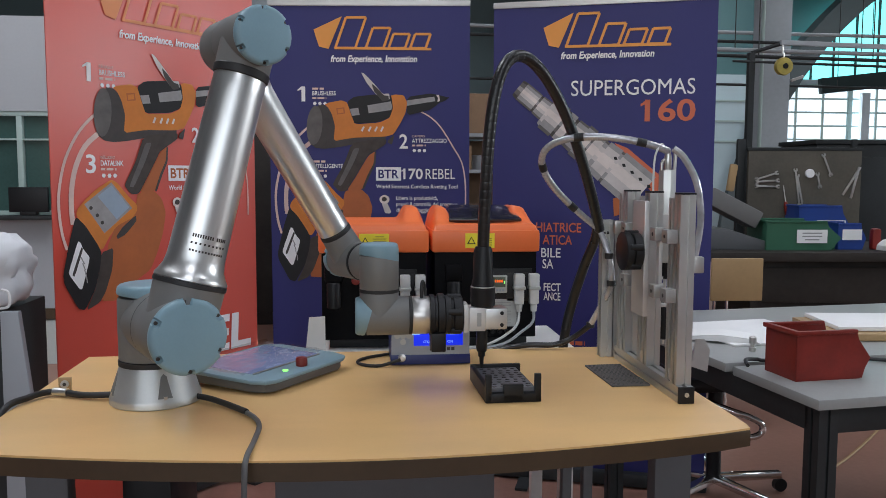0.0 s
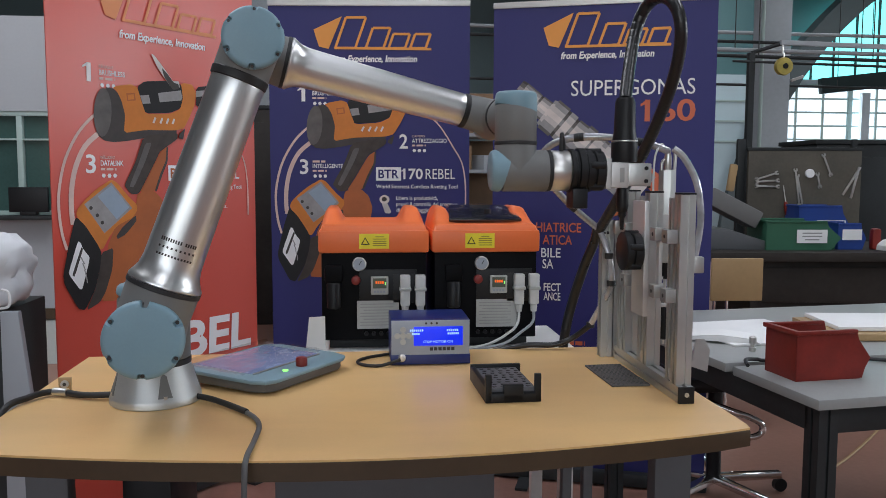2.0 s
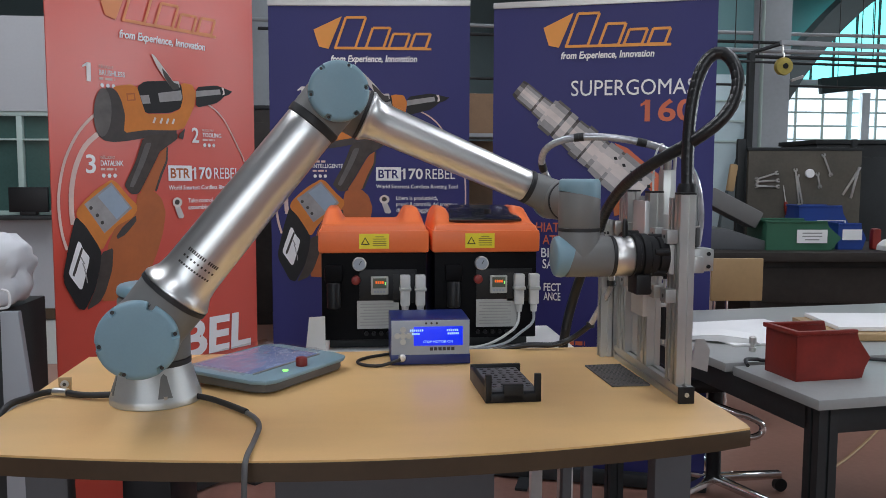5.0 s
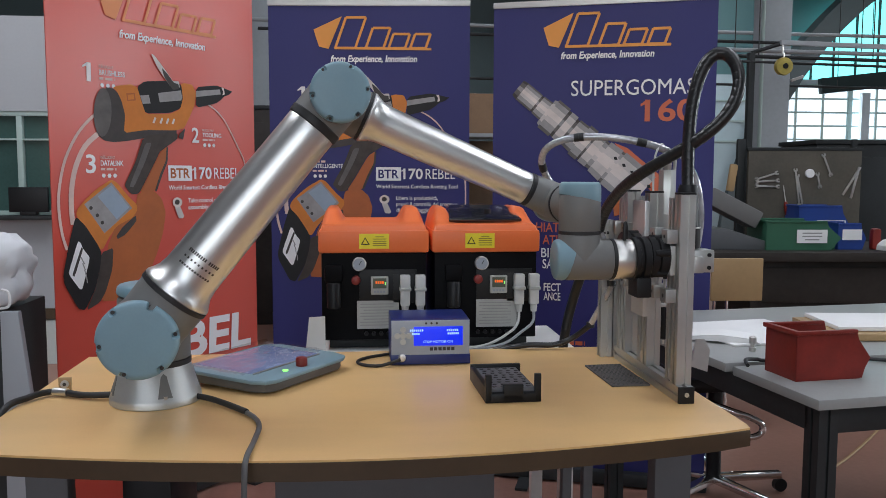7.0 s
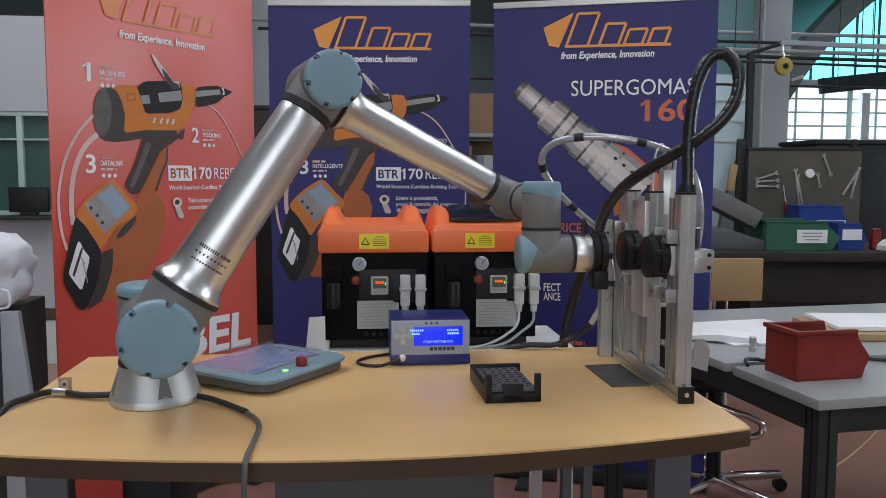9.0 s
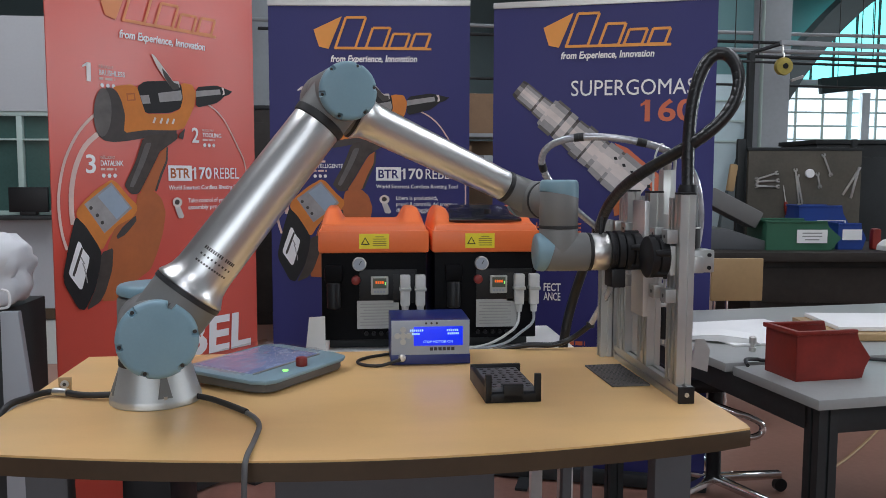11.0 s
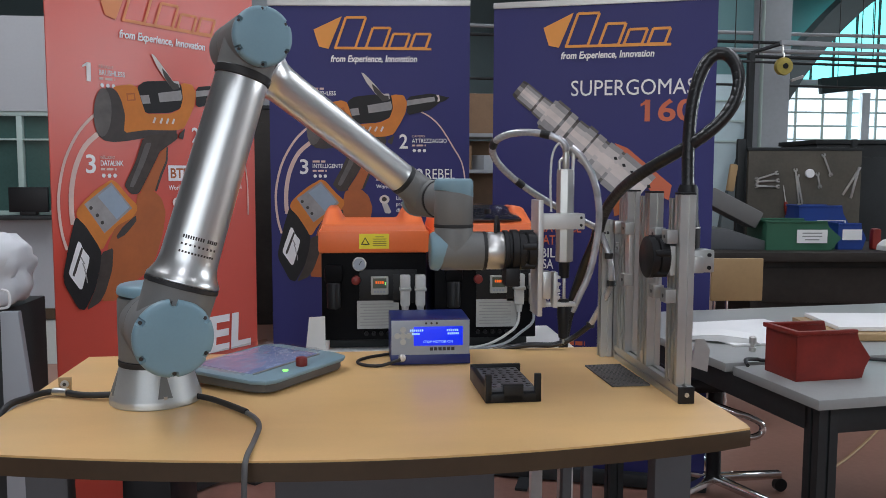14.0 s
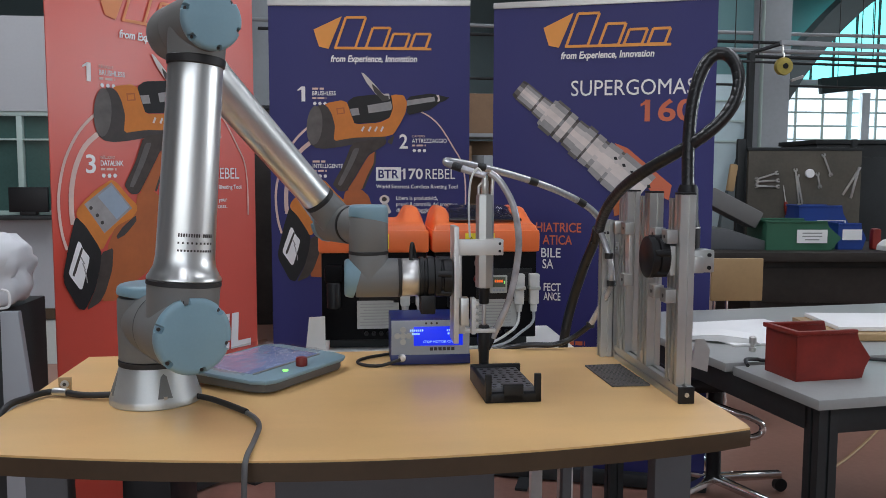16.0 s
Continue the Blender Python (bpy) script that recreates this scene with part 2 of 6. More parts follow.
def prism(bm, outline, z0, z1, m=None, bevel=0.0):
    """An outline in x and y, raised from z0 to z1."""
    m = m or Matrix.Identity(4)
    low = [bm.verts.new(m @ Vector((x, y, z0))) for x, y in outline]
    top = [bm.verts.new(m @ Vector((x, y, z1))) for x, y in outline]
    n = len(outline)
    faces = [bm.faces.new(low[::-1]), bm.faces.new(top)]
    for i in range(n):
        faces.append(bm.faces.new((low[i], low[(i + 1) % n], top[(i + 1) % n], top[i])))
    if bevel:
        bmesh.ops.bevel(bm, geom=list({e for f in faces[:2] for e in f.edges}), offset=bevel, segments=2, profile=0.5, affect="EDGES")
    return bm


def finish(name, bm, material, smooth=True):
    bmesh.ops.recalc_face_normals(bm, faces=bm.faces)
    me = bpy.data.meshes.new(name)
    bm.to_mesh(me)
    bm.free()
    me.materials.append(M[material])
    if smooth:
        me.shade_smooth()
        me.set_sharp_from_angle(angle=radians(38))
    return new(name, me)


def part(name, bm, material, parent, label="", m=None):
    ob = finish(name, bm, material)
    ob.parent = parent
    if m is not None:
        ob.matrix_basis = m
    return tagged(ob, label)


def thing(name, m, label, category, group="", kind=""):
    ob = new(name)
    ob.empty_display_size = 0.05
    ob.matrix_basis = m
    return tagged(ob, label, category, group, kind)


def B():
    return bmesh.new()


def lettering(text, size, parent, material, m, label="", bold=0.0, shear=0.0, spacing=1.0, width=None, name="lettering"):
    """Raised letters in the built-in font: x along the line, y up, z out of the surface."""
    cu = bpy.data.curves.new(name, "FONT")
    cu.body, cu.size, cu.offset, cu.shear, cu.space_character = text, size, bold * size, shear, spacing
    cu.extrude, cu.resolution_u = 0.0004, 3
    tmp = new(name, cu)
    bpy.context.view_layer.update()
    me = bpy.data.meshes.new_from_object(tmp.evaluated_get(bpy.context.evaluated_depsgraph_get()))
    bpy.data.objects.remove(tmp)
    if width:
        xs = [v.co.x for v in me.vertices]
        k = width / (max(xs) - min(xs))
        x0 = min(xs)
        for v in me.vertices:
            v.co.x = (v.co.x - x0) * k
    me.materials.clear()
    me.materials.append(M[material])
    ob = new(name, me)
    ob.parent = parent
    ob.matrix_basis = m
    return tagged(ob, label)


# ---- setting ----
def structure(name, bm, material, label):
    return tagged(finish(name, bm, material), label, name.split("_")[0], kind="structure")


structure("floor", box(B(), (34, 36, 0.1), (4, 6, -0.05)), "floor", "worn reddish brown industrial floor")


def build_ceiling():
    bm = B()
    xs = sorted({-13.0, 21.0} | {v for sx, sy, sw, sl in SKYLIGHTS for v in (sx - sw / 2, sx + sw / 2)})
    ys = sorted({-12.0, 24.0} | {v for sx, sy, sw, sl in SKYLIGHTS for v in (sy - sl / 2, sy + sl / 2)})
    for x0, x1 in zip(xs, xs[1:]):
        for y0, y1 in zip(ys, ys[1:]):
            cx, cy = (x0 + x1) / 2, (y0 + y1) / 2
            if any(abs(cx - sx) < sw / 2 and abs(cy - sy) < sl / 2 for sx, sy, sw, sl in SKYLIGHTS):
                continue
            box(bm, (x1 - x0, y1 - y0, 0.15), (cx, cy, HALL_H + 0.075))
    structure("ceiling", bm, "ceiling", "blue-grey hall ceiling with assumed skylight openings")


build_ceiling()
# outer walls
structure("wall_west", box(B(), (0.2, 36, 5.2), (-12.9, 6, 2.6)), "wall", "grey plastered hall wall")
def build_south_wall():
    bm = B()
    box(bm, (34, 0.2, 1.3), (4, SOUTH_Y, 0.65))
    box(bm, (34, 0.2, 1.3), (4, SOUTH_Y, 4.55))
    box(bm, (8.0, 0.2, 2.6), (-9.0, SOUTH_Y, 2.6))
    box(bm, (19.0, 0.2, 2.6), (11.5, SOUTH_Y, 2.6))
    structure("wall_south", bm, "wall", "unseen grey hall wall with a wide added opening for fill light")
    # bars of an unseen window, added where the fill lamp stands
    w = tagged(thing("added_window_south", pose(0, 0, 0), "unseen steel window added round the fill lamp", "window"), kind="structure")
    for i in range(8):
        part("mullion", box(B(), (0.05, 0.08, 2.6), (-5.0 + i, SOUTH_Y, 2.6), 0.004), "frame_pale", w)


build_south_wall()
def build_east_wall():
    bm = box(B(), (0.2, 36, 3.1), (20.9, 6, 1.55))
    box(bm, (0.2, 8.0, 2.1), (20.9, -8.0, 4.15))
    box(bm, (0.2, 18.0, 2.1), (20.9, 15.0, 4.15))
    structure("wall_east", bm, "wall", "unseen grey hall wall with high openings added for glare")
    w = tagged(thing("added_window_east", pose(0, 0, 0), "unseen row of high windows added for glare on the red banner", "window"), kind="structure")
    for i in range(6):
        part("mullion", box(B(), (0.08, 0.05, 2.1), (20.9, -4.0 + 2.0 * i, 4.15), 0.004), "frame_pale", w)


build_east_wall()
structure("wall_north", box(B(), (34, 0.2, 5.2), (4, 23.9, 2.6)), "wall", "grey plastered hall wall")


# ---- desk ----
def desk_outline(inset=0.0):
    pts = [(-0.285 + inset, 0.455 - inset), (-0.285 + inset, -0.30 + inset)]
    n = 24
    for i in range(n + 1):
        u = i / n
        pts.append((-0.265 + inset + u * (1.475 - 2 * inset), -0.325 - 0.105 * math.sin(math.pi * u) ** 0.9 + inset))
    pts += [(1.215 - inset, -0.30 + inset), (1.215 - inset, 0.455 - inset)]
    return pts[::-1]


def build_desk():
    d = thing("desk", pose(0, 0, 0), "beech laminate desk with curved front and dark edge band", "desk")
    part("desktop", prism(B(), desk_outline(0.001), TZ - 0.004, TZ), "desk", d)
    part("edge_band", prism(B(), desk_outline(), TZ - 0.038, TZ - 0.004, bevel=0.004), "desk_edge", d, "dark brown edge band")
    for x in (-0.197, 1.140):
        bm = box(B(), (0.085, 0.05, 0.66), (x, -0.09, 0.382), 0.006)
        box(bm, (0.085, 0.62, 0.045), (x, 0.03, 0.03), 0.01)
        part("leg", bm, "desk_grey", d, "grey steel panel leg")
    part("modesty_panel", box(B(), (0.50, 0.018, 0.36), (0.505, 0.0, 0.52), 0.003), "desk_grey", d, "grey steel front panel")
    for x in (0.925, 0.975):
        part("stay", box(B(), (0.022, 0.03, 0.70), (x, 0.0, 0.362), 0.003), "desk_grey", d)


build_desk()

# ---- robot arm ----
D1, A2, A3, SU, SF, SW, D5 = 0.1791, 0.6127, 0.57155, 0.1736, 0.0392, 0.1731, 0.11985
JT = [0, 0.5, 1, 1.5, 2, 2.5, 3, 3.5, 4, 4.5, 5.5, 6.5, 7, 7.5, 8, 8.5, 9, 9.4, 10.4, 11.1, 11.5, 12, 12.5, 13, 13.5, 14, 14.5, 15, 15.5, 16]
JQ = [28.6, 28.5, 26.9, 16.9, 8.8, 7.2, 6.3, 6.5, 6.4, 6.2, 6.1, 6.1, 6.2, 6.1, 6.1, 7.1, 15.3, 15.8, 15.2, 14.8, 14.7, 14.9, 15.4, 16.4, 20.2, 21.9, 28.3, 31.0, 30.8, 30.8]
JA = [74.7, 75.6, 76.5, 73.1, 69.6, 66.2, 57.5, 56.3, 53.4, 51.4, 50.9, 50.8, 50.7, 50.7, 50.7, 54.3, 55.7, 55.5, 53.0, 52.0, 51.9, 52.0, 55.1, 59.3, 69.7, 72.7, 82.7, 86.5, 86.1, 85.4]
JB = [-57.7, -56.6, -50.8, -30.6, -13.1, -9.6, -5.5, -12.5, -21.2, -22.4, -22.6, -22.7, -23.0, -23.0, -23.0, -25.5, -26.5, -26.4, -24.4, -23.5, -23.4, -22.9, -25.0, -27.4, -33.2, -35.0, -42.4, -45.1, -45.7, -46.5]


def glide(values, t):
    """Monotone cubic through the joint table."""
    i = max(k for k in range(len(JT)) if JT[k] <= t + 1e-9)
    if i == len(JT) - 1:
        return values[-1]

    def slope(k):
        if k == 0 or k == len(JT) - 1:
            return 0.0
        a = (values[k] - values[k - 1]) / (JT[k] - JT[k - 1])
        b = (values[k + 1] - values[k]) / (JT[k + 1] - JT[k])
        return 0.0 if a * b <= 0 else 2 * a * b / (a + b)

    h = JT[i + 1] - JT[i]
    s = (t - JT[i]) / h
    return ((2 * s ** 3 - 3 * s * s + 1) * values[i] + (s ** 3 - 2 * s * s + s) * h * slope(i)
            + (3 * s * s - 2 * s ** 3) * values[i + 1] + (s ** 3 - s * s) * h * slope(i + 1))


def links(t):
    """The poses of the arm's links, in the robot's own space."""
    q, a, b = (glide(v, t) for v in (JQ, JA, JB))
    turn = pose(0, 0, 0, 0, 0, q)
    ca, sa, cb, sb = math.cos(radians(a)), math.sin(radians(a)), math.cos(radians(b)), math.sin(radians(b))
    ex, ez = A2 * ca, D1 + A2 * sa
    wx, wz = ex + A3 * cb, ez + A3 * sb
    w = turn @ Vector((wx, -SW, wz))
    return {"shoulder": turn @ pose(0, 0, D1), "upper_arm": turn @ pose(0, -SU, D1, 0, -a, 0), "forearm": turn @ pose(ex, -SF, ez, 0, -b, 0),
            "wrist_one": turn @ pose(wx, -SW, wz), "wrist_two": pose(w.x, w.y, w.z - D5), "wrist_three": pose(w.x, w.y, w.z - D5)}


def cap_part(parent, r, h, m, slant=0.0):
    """A rounded lid: local z points outward."""
    seg = 144
    bm = B()
    prof = [(r, 0), (r * 1.015, 0.003), (r * 1.015, h * 0.55), (r * 0.985, h * 0.82), (r * 0.93, h * 0.95), (r * 0.86, h)]
    lathe(bm, prof, seg=seg)
    for v in bm.verts:
        if v.co.z < 0.004:
            v.co.z += slant * v.co.x
    for v in bm.verts:
        far, turn = math.hypot(v.co.x, v.co.y), math.atan2(v.co.y, v.co.x)
        near = min(abs((turn - 0.3 - math.pi * i / 3 + math.pi) % (2 * math.pi) - math.pi) for i in range(6))
        if not slant and near < 0.088 and v.co.z > h * 0.3:
            v.co.x, v.co.y = v.co.x * 0.84 * r / far, v.co.y * 0.84 * r / far
            v.co.z -= 0.0015
    cap = part("cap", bm, "cap", parent, "pale blue plastic cap", m)
    return cap


def screws(parent, r, z, m):
    for i in range(6):
        a = 2 * math.pi * i / 6 + 0.3
        c = Vector((r * 0.925 * math.cos(a), r * 0.925 * math.sin(a), z * 0.40))
        bm = rod(B(), c, c + Vector((0, 0, 0.003)), r * 0.05, seg=14)
        part("screw", bm, "p_dark", parent, "", m)


ROBOT = {}


def build_robot():
    r = thing("industrial_robot", pose(0, 0, TZ), "grey and silver jointed robot with pale blue caps on the desk", "robot")
    Y = pose(0, 0, 0, 90, 0, 0)      # local z along -y
    # foot
    bm = lathe(B(), [(0.095, 0), (0.097, 0.002), (0.097, 0.012), (0.0955, 0.017), (0.092, 0.024), (0.0755, 0.080), (0.074, 0.084)])
    base = part("base", bm, "cast", r, "cast silver foot")
    for i in range(4):
        a = radians(45 + 90 * i - 20)
        m = pose(0, 0, 0, 0, 0, math.degrees(a))
        tilt = m @ pose(0.0842, 0, 0.05, 0, -16.4, 0) @ pose(0, 0, 0, 90, 0, 90)
        # no hollow: the recess's shade is a darker patch on the cone
        part("bolt_pocket_shade", prism(B(), [(-0.015, -0.028), (0.015, -0.028), (0.006, 0.018), (0.0, 0.024), (-0.006, 0.018)], -0.004, 0.0008, tilt), "joint", base, "flat grey patch standing for a shaded bolt recess")
        c = m @ Vector((0.0885, 0.0, 0.019))
        part("bolt", rod(B(), c, c + Vector((0, 0, 0.008)), 0.006, seg=6), "steel", base)
    part("seal", lathe(B(), [(0.0755, 0.083), (0.0765, 0.084), (0.0765, 0.094), (0.0755, 0.095)]), "rubber", base, "black rubber seal")
    # shoulder
    bm = lathe(B(), [(0.072, -0.084), (0.075, -0.082), (0.0755, 0.0), (0.075, 0.045), (0.072, 0.052)])
    rod(bm, (0, 0.0, 0), (0, -0.098, 0), 0.0745, 0.073, 48)
    sh = part("shoulder", bm, "joint", r, "grey plastic joint housing")
    cap_part(sh, 0.0745, 0.030, pose(0, 0, 0.050), -0.12)
    part("seal", lathe(B(), [(0.0735, 0.097), (0.0745, 0.098), (0.0745, 0.102), (0.0735, 0.103)], Y), "rubber", sh)
    # upper arm
    bm = lathe(B(), [(0.073, -0.073), (0.075, -0.070), (0.0755, 0.055), (0.074, 0.058)], Y)
    rod(bm, (0.0, 0, 0), (0.094, 0, 0), 0.069, 0.0715, 48)
    up = part("upper_arm", bm, "joint", r, "grey plastic joint housing")
    cap_part(up, 0.0755, 0.022, pose(0, -0.056, 0, 90, 0, 0))
    screws(up, 0.0755, 0.0205, pose(0, -0.056, 0, 90, 0, 0))
    X = pose(0, 0, 0, 0, 90, 0)      # local z along +x
    part("seal", lathe(B(), [(0.072, 0.094), (0.0735, 0.095), (0.0735, 0.103), (0.072, 0.104)], X), "rubber", up)
    tub = part("tube", lathe(B(), [(0.071, 0.104), (0.073, 0.106), (0.073, 0.110), (0.068, 0.118), (0.061, 0.132), (0.058, 0.150), (0.0575, 0.17), (0.0535, 0.50), (0.0535, 0.528), (0.053, 0.530)], X, 64), "tube", up, "brushed aluminium tube")
    part("seal", lathe(B(), [(0.054, 0.530), (0.0565, 0.532), (0.0575, 0.546), (0.056, 0.548)], X), "rubber", up)
    bm = lathe(B(), [(0.056, -0.066), (0.058, -0.064), (0.0585, 0.060), (0.0575, 0.064)], Matrix.Translation((A2, 0, 0)) @ Y)
    rod(bm, (0.546, 0, 0), (A2, 0, 0), 0.0555, 0.057, 48)
    part("elbow_housing", bm, "joint", up)
    cap_part(up, 0.0585, 0.020, pose(A2, -0.063, 0, 90, 0, 0))
    screws(up, 0.0585, 0.0185, pose(A2, -0.063, 0, 90, 0, 0))
    # forearm
    bm = lathe(B(), [(0.050, -0.022), (0.056, -0.014), (0.0575, 0.0), (0.0575, 0.060), (0.056, 0.064)], Y)
    rod(bm, (0.020, 0, 0), (0.072, 0, 0), 0.050, 0.055, 48)
    fo = part("forearm", bm, "joint", r, "grey plastic joint housing")
    part("seal", lathe(B(), [(0.055, 0.072), (0.0565, 0.073), (0.0565, 0.079), (0.055, 0.080)], X), "rubber", fo)
    part("tube", lathe(B(), [(0.055, 0.080), (0.0565, 0.082), (0.0565, 0.085), (0.052, 0.092), (0.046, 0.104), (0.0435, 0.12), (0.043, 0.14), (0.0375, 0.47), (0.0372, 0.482), (0.0365, 0.484)], X, 64), "tube", fo, "brushed aluminium tube")
    part("seal", lathe(B(), [(0.0372, 0.484), (0.039, 0.486), (0.0395, 0.494), (0.0385, 0.496)], X), "rubber", fo)
    bm = lathe(B(), [(0.043, -0.048), (0.046, -0.045), (0.0465, 0.054), (0.045, 0.058)], Matrix.Translation((A3, 0, 0)) @ Y)
    rod(bm, (0.495, 0, 0), (A3, 0, 0), 0.0385, 0.044, 48)
    part("wrist_housing", bm, "joint", fo)
    cap_part(fo, 0.0465, 0.022, pose(A3, 0.046, 0, -90, 0, 0))
    part("seal", lathe(B(), [(0.0455, 0.056), (0.0463, 0.058), (0.0463, 0.062), (0.0455, 0.064)], Matrix.Translation((A3, 0, 0)) @ Y), "rubber", fo)
    # wrist one
    bm = lathe(B(), [(0.044, -0.058), (0.0455, -0.056), (0.0455, 0.018), (0.044, 0.022)])
    rod(bm, (0, 0.068, 0), (0, 0, 0), 0.0445, 0.0445, 40)
    w1 = part("wrist_one", bm, "joint", r, "grey plastic joint housing")
    cap_part(w1, 0.0452, 0.036, pose(0, 0, 0.014, 0, 0, 180), 0.22)
    part("seal", lathe(B(), [(0.0455, -0.064), (0.0463, -0.063), (0.0463, -0.057), (0.0455, -0.056)]), "rubber", w1)
    # wrist two
    bm = lathe(B(), [(0.0445, 0.056), (0.0455, 0.054), (0.0455, 0.0), (0.044, -0.01)])
    lathe(bm, [(0.044, -0.030), (0.0455, -0.028), (0.0455, 0.066), (0.044, 0.068)], X, 40)
    w2 = part("wrist_two", bm, "joint", r, "grey plastic joint housing")
    cap_part(w2, 0.0452, 0.034, pose(-0.022, 0, 0, 0, -90, 0), -0.30)
    part("seal", lathe(B(), [(0.0445, 0.068), (0.0455, 0.069), (0.0455, 0.075), (0.0445, 0.076)], X), "rubber", w2)
    # tool flange with the quick changer
    w3 = part("wrist_three", lathe(B(), [(0.043, 0.076), (0.0445, 0.078), (0.0445, 0.114), (0.043, 0.1166)], X, 48), "steel", r, "silver tool flange")
    bm = lathe(B(), [(0.046, 0.1166), (0.0485, 0.118), (0.0485, 0.127), (0.044, 0.129), (0.044, 0.134), (0.050, 0.136), (0.050, 0.150), (0.0485, 0.151)], X, 40)
    part("quick_changer", bm, "black", w3, "black pneumatic quick changer")
    bm = box(B(), (0.034, 0.058, 0.044), (0.136, -0.010, -0.060), 0.004)
    part("valve_block", bm, "black", w3)
    sweep_bm = sweep(B(), [(0.098, -0.012, 0.042), (0.098, -0.012, 0.064), (0.101, -0.008, 0.080), (0.106, -0.002, 0.062), (0.108, 0.004, 0.042)], 0.0042)
    part("wire_loop", sweep_bm, "rubber", w3, "short black sensor cable")
    # type label
    for k, (x0, n, lab) in enumerate(((0.196, 15, 0), (0.181, 9, 1), (0.166, 12, 2))):
        for i in range(n):
            ang = radians(-90 - 34 + i * (68 / max(n - 1, 1)))
            if lab == 0 and i == 9:
                continue
            rr = 0.0580 - (x0 - 0.17) * 0.012
            w = 0.0028 if lab == 0 else 0.0034
            m = pose(x0, 0, 0) @ Matrix.Rotation(ang + radians(90), 4, "X") @ pose(0, -rr, 0, 90, 0, 0)
            part("type_label", box(B(), (0.0070 if lab == 0 else 0.0042, w * 1.05, 0.0007), (0, 0, 0)), "p_dark", up, "printed characters", m)
    ROBOT.update(robot=r, shoulder=sh, upper_arm=up, forearm=fo, wrist_one=w1, wrist_two=w2, wrist_three=w3)


build_robot()

# ---- tool rack ----
X_AX = pose(0, 0, 0, 0, 90, 0)


def profile_bar(bm, p0, p1, w, d):
    """A slotted square extrusion between two points on one axis."""
    p0, p1 = Vector(p0), Vector(p1)
    n = (p1 - p0).normalized()
    turn = n.to_track_quat("Z", "Y").to_matrix().to_4x4()
    s, g = 0.004, 0.006
    out = []
    for (sx, sy) in ((1, 1), (-1, 1), (-1, -1), (1, -1)):
        pts = [(s, d / 2 - g), (s, d / 2), (w / 2, d / 2), (w / 2, s), (w / 2 - g, s)]
        pts = [(sx * a, sy * b) for a, b in pts]
        if sx * sy < 0:
            pts = pts[::-1]
        out.append(pts)
    outline = out[0] + out[3] + out[2] + out[1]
    prism(bm, outline, 0, (p1 - p0).length, Matrix.Translation(p0) @ turn)
    return bm


def build_rack():
    r = thing("tool_rack", pose(0, 0, TZ), "slotted aluminium extrusion rack for robot tools standing on the desk", "tool rack")
    part("base_bar", profile_bar(B(), (1.151, -0.142, 0.0185), (1.151, 0.30, 0.0185), 0.034, 0.036), "alu", r)
    for y in (-0.146,):
        end = part("end_cap", box(B(), (0.036, 0.007, 0.037), (1.151, y, 0.0186), 0.002), "black", r, "black plastic end cap")
        part("screw", rod(B(), (1.151, y - 0.003, 0.020), (1.151, y - 0.006, 0.020), 0.005, seg=16), "steel", end)
    for y in (-0.113, 0.075, 0.235):
        post = part("post", profile_bar(B(), (1.151, y, 0.037), (1.151, y, 0.453), 0.034, 0.034), "alu", r)
        part("end_cap", box(B(), (0.035, 0.035, 0.004), (1.151, y, 0.4555), 0.001), "black", post, "black plastic end cap")
        part("foot_bracket", box(B(), (0.030, 0.026, 0.026), (1.151, y + 0.031, 0.051), 0.003), "alu", post)
        part("guide_bar", profile_bar(B(), (1.143, y + 0.040, 0.037), (1.143, y + 0.040, 0.445), 0.018, 0.020), "alu", r)
    part("post", profile_bar(B(), (1.116, 0.335, 0.001), (1.116, 0.335, 0.375), 0.032, 0.032), "alu", r, "shorter weathered rear post")
    part("post", profile_bar(B(), (1.151, 0.335, 0.001), (1.151, 0.335, 0.34), 0.032, 0.032), "alu", r)
    part("cross_bar", profile_bar(B(), (1.151, 0.253, 0.30), (1.151, 0.318, 0.30), 0.030, 0.030), "alu", r)
    for y0, zs, ds in ((-0.062, (0.362, 0.232), (-0.03, 0.042)), (0.145, (0.362, 0.232), (0.042,))):
        for z in zs:
            for dy in ds:
                blk = part("clamp_block", box(B(), (0.024, 0.034, 0.030), (1.121, y0 + dy - 0.012, z), 0.0015), "grey_alu", r)
                part("screw", rod(B(), (1.1088, y0 + dy - 0.012, z), (1.1084, y0 + dy - 0.012, z), 0.0045, seg=12), "black", blk)
        part("slide_plate", box(B(), (0.008, 0.020, 0.10), (1.128, y0 + 0.036, 0.297), 0.002), "plate", r)
    for y in (-0.113,):
        part("stop_block", box(B(), (0.026, 0.024, 0.036), (1.182, y + 0.005, 0.30), 0.003), "alu", r)
    part("stop_block", box(B(), (0.022, 0.022, 0.034), (1.123, 0.262, 0.36), 0.003), "alu", r)


build_rack()


# ---- tools on the quick changer (origin on the wrist's axis) ----
TOOL = {}


def adapter(parent):
    bm = lathe(B(), [(0.044, 0.1515), (0.046, 0.153), (0.046, 0.166), (0.039, 0.168), (0.039, 0.172), (0.044, 0.174), (0.044, 0.192), (0.042, 0.194)], X_AX, 40)
    part("adapter_plate", bm, "black", parent, "black tool-side changer plate")
    for k in range(5):
        a = radians(20 + 72 * k)
        part("plug", rod(B(), (0.158, 0.041 * math.cos(a), 0.041 * math.sin(a)), (0.190, 0.041 * math.cos(a), 0.041 * math.sin(a)), 0.0085, seg=12), "black", parent)


